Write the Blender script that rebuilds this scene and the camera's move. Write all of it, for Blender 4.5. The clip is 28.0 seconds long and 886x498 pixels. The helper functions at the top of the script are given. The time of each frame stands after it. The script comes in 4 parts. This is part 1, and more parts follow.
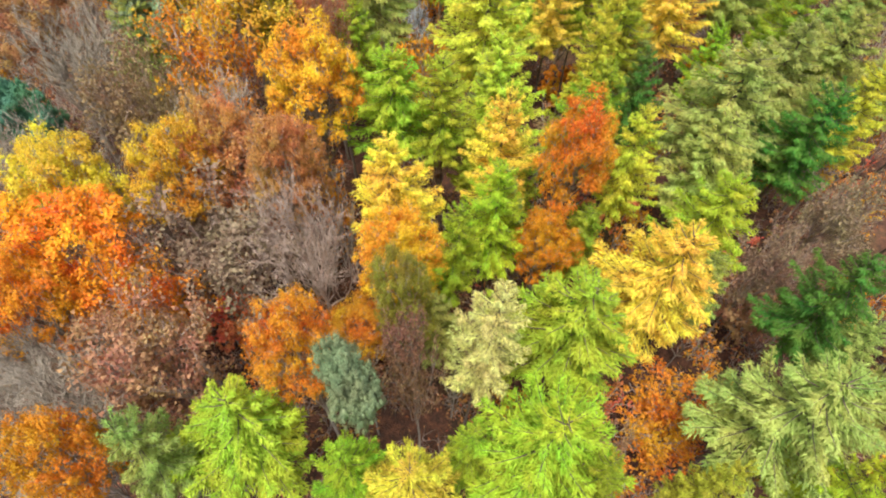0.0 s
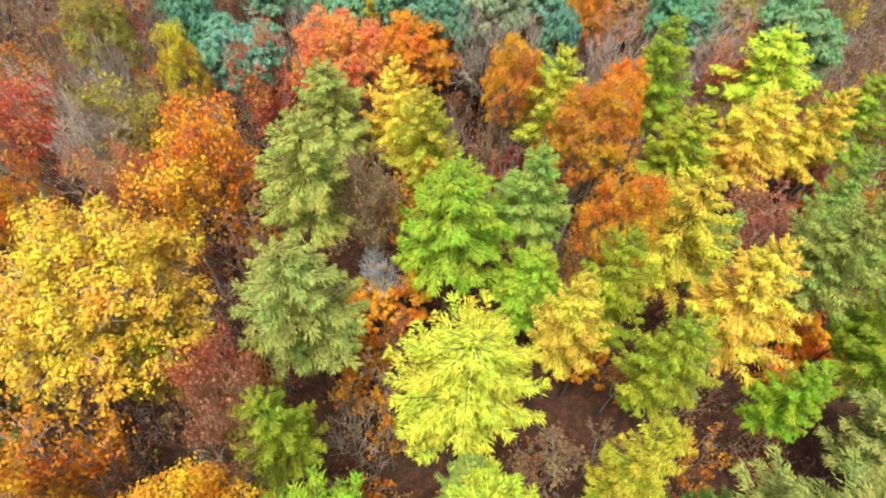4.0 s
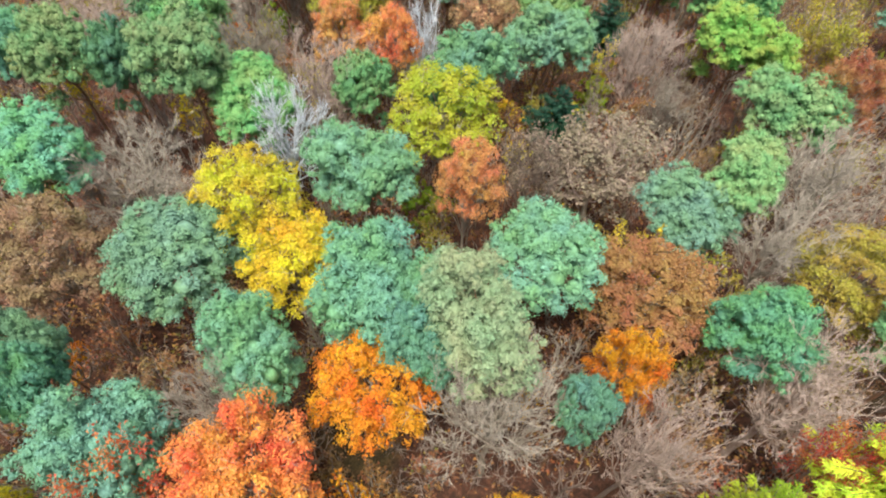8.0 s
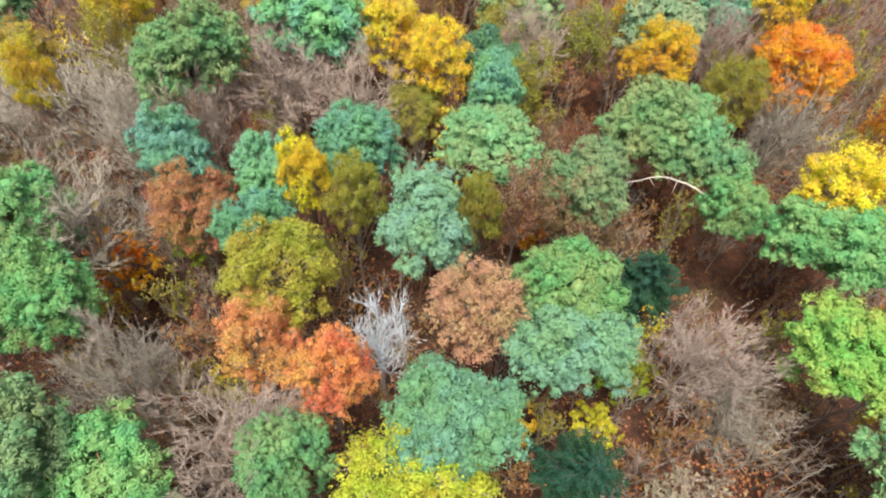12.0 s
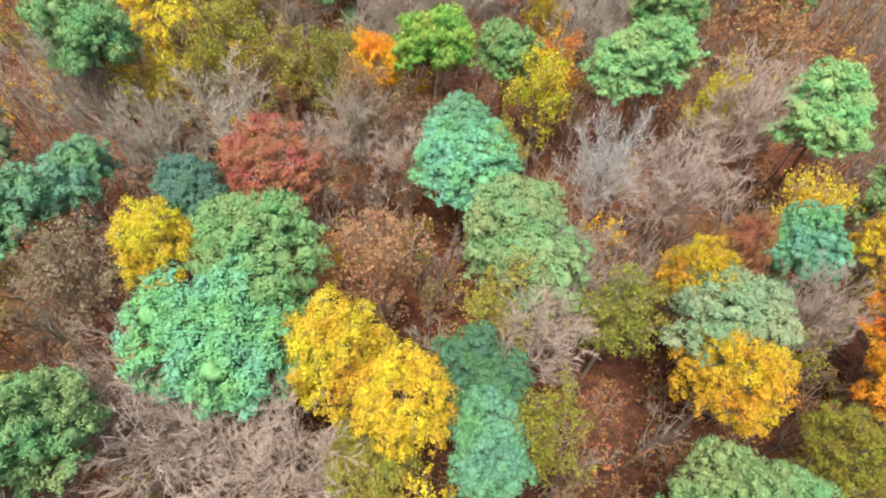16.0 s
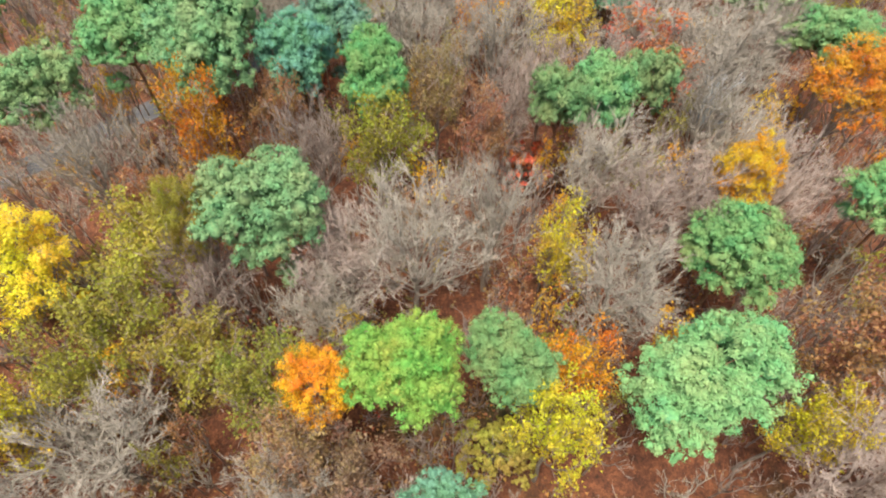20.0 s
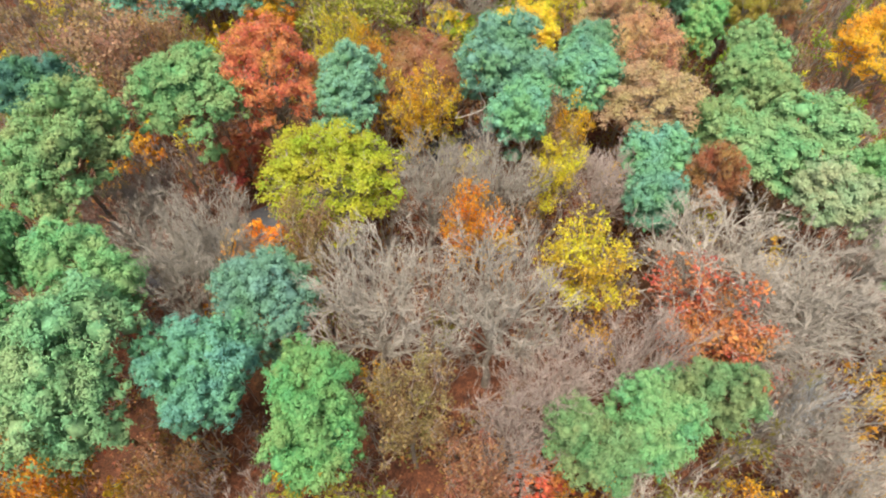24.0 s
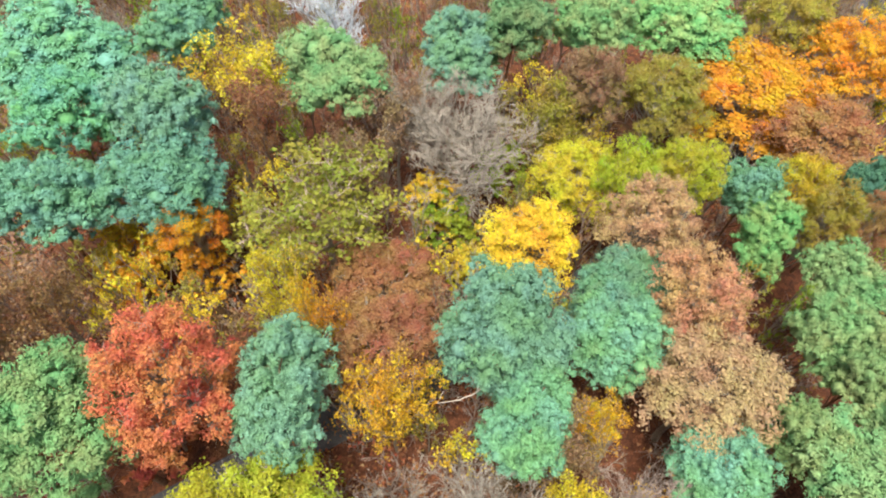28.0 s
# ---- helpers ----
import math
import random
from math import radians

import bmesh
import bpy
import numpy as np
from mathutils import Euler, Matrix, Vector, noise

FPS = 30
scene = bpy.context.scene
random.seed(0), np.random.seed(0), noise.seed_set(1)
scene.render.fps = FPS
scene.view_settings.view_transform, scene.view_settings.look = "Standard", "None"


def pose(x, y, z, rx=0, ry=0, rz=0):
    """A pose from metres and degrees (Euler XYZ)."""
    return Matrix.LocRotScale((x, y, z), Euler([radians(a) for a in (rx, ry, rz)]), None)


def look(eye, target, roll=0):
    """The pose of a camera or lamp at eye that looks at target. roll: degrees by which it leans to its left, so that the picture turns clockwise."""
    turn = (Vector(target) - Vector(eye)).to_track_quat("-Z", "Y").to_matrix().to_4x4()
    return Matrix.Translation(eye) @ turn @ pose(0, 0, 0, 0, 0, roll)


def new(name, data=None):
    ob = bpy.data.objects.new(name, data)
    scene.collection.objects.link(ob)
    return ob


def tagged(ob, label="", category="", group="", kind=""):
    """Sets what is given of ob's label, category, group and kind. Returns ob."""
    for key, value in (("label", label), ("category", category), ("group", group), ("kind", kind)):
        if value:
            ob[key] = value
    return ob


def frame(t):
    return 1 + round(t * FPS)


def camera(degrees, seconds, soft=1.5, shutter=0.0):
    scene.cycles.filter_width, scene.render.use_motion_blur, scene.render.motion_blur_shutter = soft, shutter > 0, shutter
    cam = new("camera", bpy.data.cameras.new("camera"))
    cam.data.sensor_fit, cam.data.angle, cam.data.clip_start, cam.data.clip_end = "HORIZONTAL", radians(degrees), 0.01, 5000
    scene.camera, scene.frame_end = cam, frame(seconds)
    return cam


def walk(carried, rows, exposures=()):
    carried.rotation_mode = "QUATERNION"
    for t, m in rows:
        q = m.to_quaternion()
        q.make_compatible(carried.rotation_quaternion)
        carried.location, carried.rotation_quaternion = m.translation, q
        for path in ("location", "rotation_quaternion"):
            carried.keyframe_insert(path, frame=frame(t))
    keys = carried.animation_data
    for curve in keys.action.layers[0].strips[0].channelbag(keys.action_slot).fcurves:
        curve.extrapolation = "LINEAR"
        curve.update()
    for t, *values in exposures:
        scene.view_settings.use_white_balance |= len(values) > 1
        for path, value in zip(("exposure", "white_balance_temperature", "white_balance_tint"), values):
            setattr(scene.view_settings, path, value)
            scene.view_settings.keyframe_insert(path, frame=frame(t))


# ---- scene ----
# ---- camera: a drone that flies level and straight over an autumn wood ----
cam = camera(73.7, 28.0, 2.0)


def flown(x, y, z, tilt, heading, lean):
    """A pose at x, y, z that looks tilt degrees below the horizon."""
    return pose(x, y, z, 0, 0, heading) @ pose(0, 0, 0, 90 - tilt) @ pose(0, 0, 0, 0, 0, lean)


PATH = [
    (0, flown(0.00, 0.00, 47.81, 56.84, 1.10, 3.40)),
    (1, flown(0.08, 6.08, 47.81, 56.94, 1.08, 3.34)),
    (2, flown(0.15, 13.34, 47.84, 56.78, 1.03, 3.22)),
    (3, flown(0.14, 21.50, 47.88, 56.47, 1.05, 3.12)),
    (4, flown(0.09, 29.84, 47.93, 56.20, 1.07, 3.06)),
    (5, flown(0.05, 38.09, 47.98, 56.00, 1.06, 3.06)),
    (6, flown(0.00, 46.25, 48.03, 55.76, 1.01, 3.12)),
    (7, flown(-0.06, 54.29, 48.08, 55.52, 0.93, 3.20)),
    (8, flown(-0.15, 62.31, 48.09, 55.40, 0.87, 3.29)),
    (9, flown(-0.21, 70.28, 48.05, 55.34, 0.77, 3.37)),
    (10, flown(-0.26, 78.22, 47.98, 55.35, 0.69, 3.46)),
    (11, flown(-0.28, 86.21, 47.92, 55.41, 0.61, 3.50)),
    (12, flown(-0.27, 94.25, 47.88, 55.46, 0.56, 3.50)),
    (13, flown(-0.20, 102.22, 47.87, 55.48, 0.51, 3.45)),
    (14, flown(-0.15, 110.15, 47.87, 55.48, 0.51, 3.35)),
    (15, flown(-0.12, 118.01, 47.85, 55.51, 0.61, 3.21)),
    (16, flown(-0.11, 125.85, 47.82, 55.55, 0.75, 3.01)),
    (17, flown(-0.09, 133.63, 47.81, 55.56, 0.85, 2.74)),
    (18, flown(-0.06, 141.38, 47.81, 55.58, 0.99, 2.57)),
    (19, flown(-0.02, 149.09, 47.84, 55.61, 1.02, 2.44)),
    (20, flown(-0.02, 156.69, 47.88, 55.66, 1.05, 2.40)),
    (21, flown(-0.02, 164.21, 47.89, 55.74, 1.04, 2.38)),
    (22, flown(-0.06, 171.54, 47.91, 55.78, 1.02, 2.34)),
    (23, flown(-0.07, 178.72, 47.92, 55.80, 1.01, 2.34)),
    (24, flown(-0.05, 185.75, 47.94, 55.78, 0.98, 2.39)),
    (25, flown(-0.03, 192.59, 47.95, 55.76, 0.92, 2.41)),
    (26, flown(-0.04, 199.22, 47.96, 55.77, 0.85, 2.37)),
    (27, flown(-0.04, 205.70, 47.98, 55.76, 0.72, 2.30)),
    (28, flown(-0.01, 212.12, 48.04, 55.74, 0.60, 2.32)),
]
walk(cam, PATH)

# ---- light: a bright overcast sky with a soft sun ----
world = bpy.data.worlds.new("sky")
scene.world = world
world.use_nodes = True
wn = world.node_tree
wn.nodes.clear()
w_out = wn.nodes.new("ShaderNodeOutputWorld")
w_bg = wn.nodes.new("ShaderNodeBackground")
w_sky = wn.nodes.new("ShaderNodeTexSky")
w_sky.sky_type = "NISHITA"
w_sky.sun_disc = False
w_sky.sun_elevation = radians(76)
w_sky.sun_rotation = radians(208)
w_sky.air_density, w_sky.dust_density, w_sky.ozone_density = 1.0, 4.0, 0.6
w_bg.inputs["Strength"].default_value = 0.085
w_pale = wn.nodes.new("ShaderNodeHueSaturation")
w_pale.inputs["Saturation"].default_value = 0.75
wn.links.new(w_sky.outputs[0], w_pale.inputs["Color"])
wn.links.new(w_pale.outputs[0], w_bg.inputs["Color"])
wn.links.new(w_bg.outputs[0], w_out.inputs["Surface"])
sun_data = bpy.data.lights.new("sun", "SUN")
sun_data.energy, sun_data.angle, sun_data.color = 3.0, radians(26), (1.0, 0.94, 0.80)
sun = new("sun", sun_data)
sun.matrix_world = look((-8, -15, 68), (0, 0, 0))
scene.view_settings.exposure = 1.08

# ---- materials ----


def shader(name):
    """A node material: its tree, its output and a helper that adds a node."""
    m = bpy.data.materials.new(name)
    m.use_nodes = True
    m.node_tree.nodes.clear()
    out = m.node_tree.nodes.new("ShaderNodeOutputMaterial")

    def add(kind, links=(), **values):
        n = m.node_tree.nodes.new(kind)
        for key, v in values.items():
            if key == "operation":
                n.operation = v
            elif key == "blend":
                n.data_type, n.blend_type = "RGBA", v
            else:
                n.inputs[int(key[1:]) if key[0] == "i" and key[1:].isdigit() else key.replace("_", " ")].default_value = v
        for sock, src in links:
            m.node_tree.links.new(src, n.inputs[sock])
        return n

    return m, out, add


def ramp(node, stops):
    els = node.color_ramp.elements
    els[0].position, els[0].color = stops[0][0], (*stops[0][1], 1)
    els[1].position, els[1].color = stops[-1][0], (*stops[-1][1], 1)
    for p, c in stops[1:-1]:
        e = els.new(p)
        e.color = (*c, 1)
    return node


def foliage(name, spread, hue, through_leaf, rough):
    """Leaves in the tree's own colour, each a little different, with patches of other tints over the crown."""
    m, out, add = shader(name)
    info = add("ShaderNodeObjectInfo")
    geo = add("ShaderNodeNewGeometry")
    pos = add("ShaderNodeTexCoord")
    patch = add("ShaderNodeTexNoise", [("Vector", geo.outputs["Position"])], Scale=0.45, Detail=2.0)
    fine = add("ShaderNodeTexNoise", [("Vector", pos.outputs["Object"])], Scale=5.0, Detail=2.0)
    v1 = add("ShaderNodeMapRange", [("Value", geo.outputs["Random Per Island"])], i3=1 - spread, i4=1 + spread)
    v2 = add("ShaderNodeMapRange", [("Value", fine.outputs["Fac"])], i1=0.3, i2=0.7, i3=0.8, i4=1.2)
    v3 = add("ShaderNodeMapRange", [("Value", info.outputs["Random"])], i3=0.88, i4=1.14)
    val = add("ShaderNodeMath", [(0, v1.outputs[0]), (1, v2.outputs[0])], operation="MULTIPLY")
    val = add("ShaderNodeMath", [(0, val.outputs[0]), (1, v3.outputs[0])], operation="MULTIPLY")
    h1 = add("ShaderNodeMapRange", [("Value", patch.outputs["Fac"])], i1=0.32, i2=0.68, i3=0.5 - hue * 1.5, i4=0.5 + hue * 1.5)
    h2 = add("ShaderNodeMath", [(0, geo.outputs["Random Per Island"])], i1=hue * 0.8, operation="MULTIPLY")
    h3 = add("ShaderNodeMath", [(0, h1.outputs[0]), (1, h2.outputs[0])], operation="ADD")
    hsv = add("ShaderNodeHueSaturation", [("Hue", h3.outputs[0]), ("Value", val.outputs[0]), ("Color", info.outputs["Color"])])
    grain = add("ShaderNodeTexNoise", [("Vector", pos.outputs["Object"])], Scale=9.0, Detail=3.0)
    bump = add("ShaderNodeBump", [("Height", grain.outputs["Fac"])], Strength=0.7, Distance=0.12)
    b = add("ShaderNodeBsdfPrincipled", [("Base Color", hsv.outputs[0]), ("Normal", bump.outputs[0])], Roughness=rough)
    b.inputs["Specular IOR Level"].default_value = 0.25
    tr = add("ShaderNodeBsdfTranslucent", [("Color", hsv.outputs[0])])
    mix = add("ShaderNodeMixShader", [(1, b.outputs[0]), (2, tr.outputs[0])], i0=through_leaf)
    m.node_tree.links.new(mix.outputs[0], out.inputs["Surface"])
    return m


def bark(name, stops, scale):
    m, out, add = shader(name)
    pos = add("ShaderNodeTexCoord")
    info = add("ShaderNodeObjectInfo")
    n = add("ShaderNodeTexNoise", [("Vector", pos.outputs["Object"])], Scale=scale, Detail=5.0, Roughness=0.65)
    r = ramp(add("ShaderNodeValToRGB", [("Fac", n.outputs["Fac"])]), stops)
    tint = add("ShaderNodeMapRange", [("Value", info.outputs["Random"])], i3=0.8, i4=1.2)
    hsv = add("ShaderNodeHueSaturation", [("Color", r.outputs[0]), ("Value", tint.outputs[0])])
    bump = add("ShaderNodeBump", [("Height", n.outputs["Fac"])], Strength=0.5, Distance=0.03)
    b = add("ShaderNodeBsdfPrincipled", [("Base Color", hsv.outputs[0]), ("Normal", bump.outputs[0])], Roughness=0.9)
    m.node_tree.links.new(b.outputs[0], out.inputs["Surface"])
    return m


M_PINE = foliage("pine needles", 0.14, 0.03, 0.22, 0.7)
M_LARCH = foliage("larch needles", 0.24, 0.02, 0.45, 0.65)
M_LEAF = foliage("autumn leaves", 0.27, 0.02, 0.4, 0.6)
HEARTS = {"pine needles": foliage("inner pine needles", 0.0, 0.03, 0.22, 0.8), "autumn leaves": foliage("inner autumn leaves", 0.0, 0.02, 0.4, 0.7)}
B_PINE = bark("pine bark", [(0.3, (0.10, 0.06, 0.04)), (0.5, (0.26, 0.14, 0.08)), (0.7, (0.36, 0.22, 0.14))], 3.0)
B_GREY = bark("beech bark", [(0.3, (0.20, 0.17, 0.145)), (0.5, (0.345, 0.305, 0.255)), (0.72, (0.48, 0.43, 0.365))], 4.0)
B_PINK = bark("twig bark", [(0.3, (0.22, 0.165, 0.14)), (0.5, (0.37, 0.29, 0.25)), (0.72, (0.49, 0.40, 0.345))], 4.0)
B_DARK = bark("larch bark", [(0.3, (0.06, 0.045, 0.035)), (0.6, (0.16, 0.12, 0.09)), (0.75, (0.22, 0.17, 0.13))], 4.0)
B_WHITE = bark("bleached wood", [(0.3, (0.40, 0.45, 0.51)), (0.5, (0.56, 0.61, 0.67)), (0.7, (0.70, 0.74, 0.78))], 4.0)
B_PALE = bark("barkless wood", [(0.3, (0.36, 0.30, 0.26)), (0.5, (0.52, 0.46, 0.40)), (0.7, (0.62, 0.57, 0.51))], 4.0)
B_ASH = bark("ashen twigs", [(0.3, (0.32, 0.30, 0.29)), (0.5, (0.45, 0.43, 0.415)), (0.7, (0.56, 0.54, 0.52))], 4.0)


def brush_leaf():
    """Leaves of the undergrowth: russet, brown, dull yellow and olive by patches."""
    m, out, add = shader("undergrowth leaves")
    geo = add("ShaderNodeNewGeometry")
    patch = add("ShaderNodeTexNoise", [("Vector", geo.outputs["Position"])], Scale=0.16, Detail=3.0)
    mix = add("ShaderNodeMath", [(0, geo.outputs["Random Per Island"])], i1=0.3, operation="MULTIPLY")
    both = add("ShaderNodeMath", [(0, patch.outputs["Fac"]), (1, mix.outputs[0])], operation="ADD")
    r = ramp(add("ShaderNodeValToRGB", [("Fac", both.outputs[0])]),
             [(0.38, (0.30, 0.05, 0.03)), (0.5, (0.36, 0.12, 0.045)), (0.6, (0.30, 0.15, 0.07)), (0.7, (0.42, 0.19, 0.04)), (0.8, (0.30, 0.24, 0.05)), (0.92, (0.16, 0.18, 0.04))])
    b = add("ShaderNodeBsdfPrincipled", [("Base Color", r.outputs[0])], Roughness=0.7)
    m.node_tree.links.new(b.outputs[0], out.inputs["Surface"])
    return m


M_BRUSH = brush_leaf()


def litter():
    m, out, add = shader("leaf litter")
    pos = add("ShaderNodeTexCoord")
    big = add("ShaderNodeTexNoise", [("Vector", pos.outputs["Object"])], Scale=0.09, Detail=4.0)
    mid = add("ShaderNodeTexNoise", [("Vector", pos.outputs["Object"])], Scale=1.1, Detail=5.0, Roughness=0.7)
    leaf = add("ShaderNodeTexVoronoi", [("Vector", pos.outputs["Object"])], Scale=7.0)
    base = ramp(add("ShaderNodeValToRGB", [("Fac", mid.outputs["Fac"])]),
                [(0.3, (0.022, 0.011, 0.008)), (0.5, (0.07, 0.028, 0.016)), (0.7, (0.145, 0.058, 0.031))])
    moss = ramp(add("ShaderNodeValToRGB", [("Fac", mid.outputs["Fac"])]),
                [(0.3, (0.035, 0.04, 0.014)), (0.6, (0.10, 0.085, 0.03)), (0.75, (0.16, 0.12, 0.05))])
    where = ramp(add("ShaderNodeValToRGB", [("Fac", big.outputs["Fac"])]), [(0.55, (0, 0, 0)), (0.72, (0.8, 0.8, 0.8))])
    beech = ramp(add("ShaderNodeValToRGB", [("Fac", mid.outputs["Fac"])]),
                 [(0.3, (0.045, 0.017, 0.009)), (0.5, (0.13, 0.044, 0.02)), (0.7, (0.24, 0.088, 0.038))])
    part_of = add("ShaderNodeSeparateXYZ", [(0, pos.outputs["Object"])])
    stray = add("ShaderNodeMath", [(0, big.outputs["Fac"])], i1=60.0, operation="MULTIPLY")
    along = add("ShaderNodeMath", [(0, part_of.outputs["Y"]), (1, stray.outputs[0])], operation="ADD")
    stand = add("ShaderNodeMapRange", [("Value", along.outputs[0])], i1=150.0, i2=200.0)
    base = add("ShaderNodeMix", [(0, stand.outputs[0]), (6, base.outputs[0]), (7, beech.outputs[0])], blend="MIX")
    both = add("ShaderNodeMix", [(0, where.outputs[0]), (6, base.outputs[2]), (7, moss.outputs[0])], blend="MIX")
    tone = add("ShaderNodeMapRange", [("Value", leaf.outputs["Color"])], i3=0.55, i4=1.5)
    hsv = add("ShaderNodeHueSaturation", [("Color", both.outputs[2]), ("Value", tone.outputs[0])])
    bump = add("ShaderNodeBump", [("Height", leaf.outputs["Distance"])], Strength=0.8, Distance=0.06)
    b = add("ShaderNodeBsdfPrincipled", [("Base Color", hsv.outputs[0]), ("Normal", bump.outputs[0])], Roughness=0.9)
    m.node_tree.links.new(b.outputs[0], out.inputs["Surface"])
    return m


def asphalt():
    m, out, add = shader("worn asphalt")
    pos = add("ShaderNodeTexCoord")
    n = add("ShaderNodeTexNoise", [("Vector", pos.outputs["Object"])], Scale=0.8, Detail=6.0, Roughness=0.7)
    r = ramp(add("ShaderNodeValToRGB", [("Fac", n.outputs["Fac"])]), [(0.3, (0.06, 0.06, 0.065)), (0.55, (0.11, 0.11, 0.12)), (0.75, (0.16, 0.12, 0.10))])
    b = add("ShaderNodeBsdfPrincipled", [("Base Color", r.outputs[0])], Roughness=0.8)
    m.node_tree.links.new(b.outputs[0], out.inputs["Surface"])
    return m


# ---- the ground, one sheet to the horizon, and the forest road on it ----


def swell(x, y):
    """The gentle rise and fall of the forest floor."""
    return 0.35 * noise.noise(Vector((x * 0.05, y * 0.05, 0.0))) + 0.12 * noise.noise(Vector((x * 0.23, y * 0.23, 3.0)))


def ground():
    xs = [-2500, -900, -300, -140] + [-90 + 2.5 * i for i in range(73)] + [140, 300, 900, 2500]
    ys = [-2500, -900, -250, -90] + [-40 + 2.5 * i for i in range(151)] + [400, 600, 1200, 2600]
    verts = [(x, y, swell(x, y)) for y in ys for x in xs]
    w = len(xs)
    faces = [(j * w + i, j * w + i + 1, (j + 1) * w + i + 1, (j + 1) * w + i) for j in range(len(ys) - 1) for i in range(w - 1)]
    me = bpy.data.meshes.new("ground")
    me.from_pydata(verts, [], faces)
    me.polygons.foreach_set("use_smooth", [True] * len(me.polygons))
    me.materials.append(litter())
    tagged(new("ground", me), "forest floor covered in red-brown fallen leaves and moss", "ground", kind="structure")


def road():
    knots = [(-75, 160), (-55, 187), (-38, 204), (-21, 219.5), (-5, 229), (12, 240), (34, 262), (58, 289), (85, 330)]
    line = []
    for (x0, y0), (x1, y1) in zip(knots, knots[1:]):
        for i in range(12):
            line.append(Vector((x0 + (x1 - x0) * i / 12, y0 + (y1 - y0) * i / 12)))
    for _ in range(10):
        line = [line[0]] + [(a + b * 2 + c) / 4 for a, b, c in zip(line, line[1:], line[2:])] + [line[-1]]
    verts, faces = [], []
    for k, p in enumerate(line):
        d = (line[min(k + 1, len(line) - 1)] - line[max(k - 1, 0)]).normalized()
        n = Vector((-d.y, d.x))
        for s, lift in ((-1.75, -0.15), (-1.55, 0.07), (0, 0.12), (1.55, 0.07), (1.75, -0.15)):
            q = p + n * (s + 0.12 * noise.noise(Vector((p.x * 0.3, p.y * 0.3, s))))
            verts.append((q.x, q.y, swell(p.x, p.y) + lift))
        if k:
            for i in range(4):
                a = (k - 1) * 5 + i
                faces.append((a, a + 5, a + 6, a + 1))
    me = bpy.data.meshes.new("road")
    me.from_pydata(verts, [], faces)
    me.materials.append(asphalt())
    tagged(new("road", me), "narrow grey asphalt forest road under the trees", "road", kind="structure")


ground()
road()

# ---- how the trees are made ----
import itertools


def mesh_of(name, verts, faces, material, smooth=False):
    """One mesh from arrays of corners and of faces with one number of sides."""
    verts, faces = np.asarray(verts, dtype=np.float32), np.asarray(faces, dtype=np.int32)
    n, k = faces.shape
    me = bpy.data.meshes.new(name)
    me.vertices.add(len(verts))
    me.vertices.foreach_set("co", verts.ravel())
    me.loops.add(n * k)
    me.loops.foreach_set("vertex_index", faces.ravel())
    me.polygons.add(n)
    me.polygons.foreach_set("loop_start", np.arange(0, n * k, k, dtype=np.int32))
    if smooth:
        me.polygons.foreach_set("use_smooth", np.ones(n, dtype=bool))
    me.update(calc_edges=True)
    me.materials.append(material)
    return me


def unit(v):
    return v / np.maximum(np.linalg.norm(v, axis=-1, keepdims=True), 1e-9)


def blades(centres, normals, along, length, width):
    """Small pointed leaves or sprays, each a blade with its tip bent off its plane."""
    n = len(centres)
    across = unit(np.cross(normals, along))
    along = unit(np.cross(across, normals))
    length, width = np.broadcast_to(length, n)[:, None], np.broadcast_to(width, n)[:, None]
    v = np.empty((n, 3, 3))
    v[:, 0] = centres - along * length * 0.4 - across * width * 0.5
    v[:, 1] = centres - along * length * 0.3 + across * width * 0.5
    v[:, 2] = centres + along * length * 0.6 - normals * length * 0.12
    return v.reshape(-1, 3), np.arange(3 * n).reshape(n, 3)


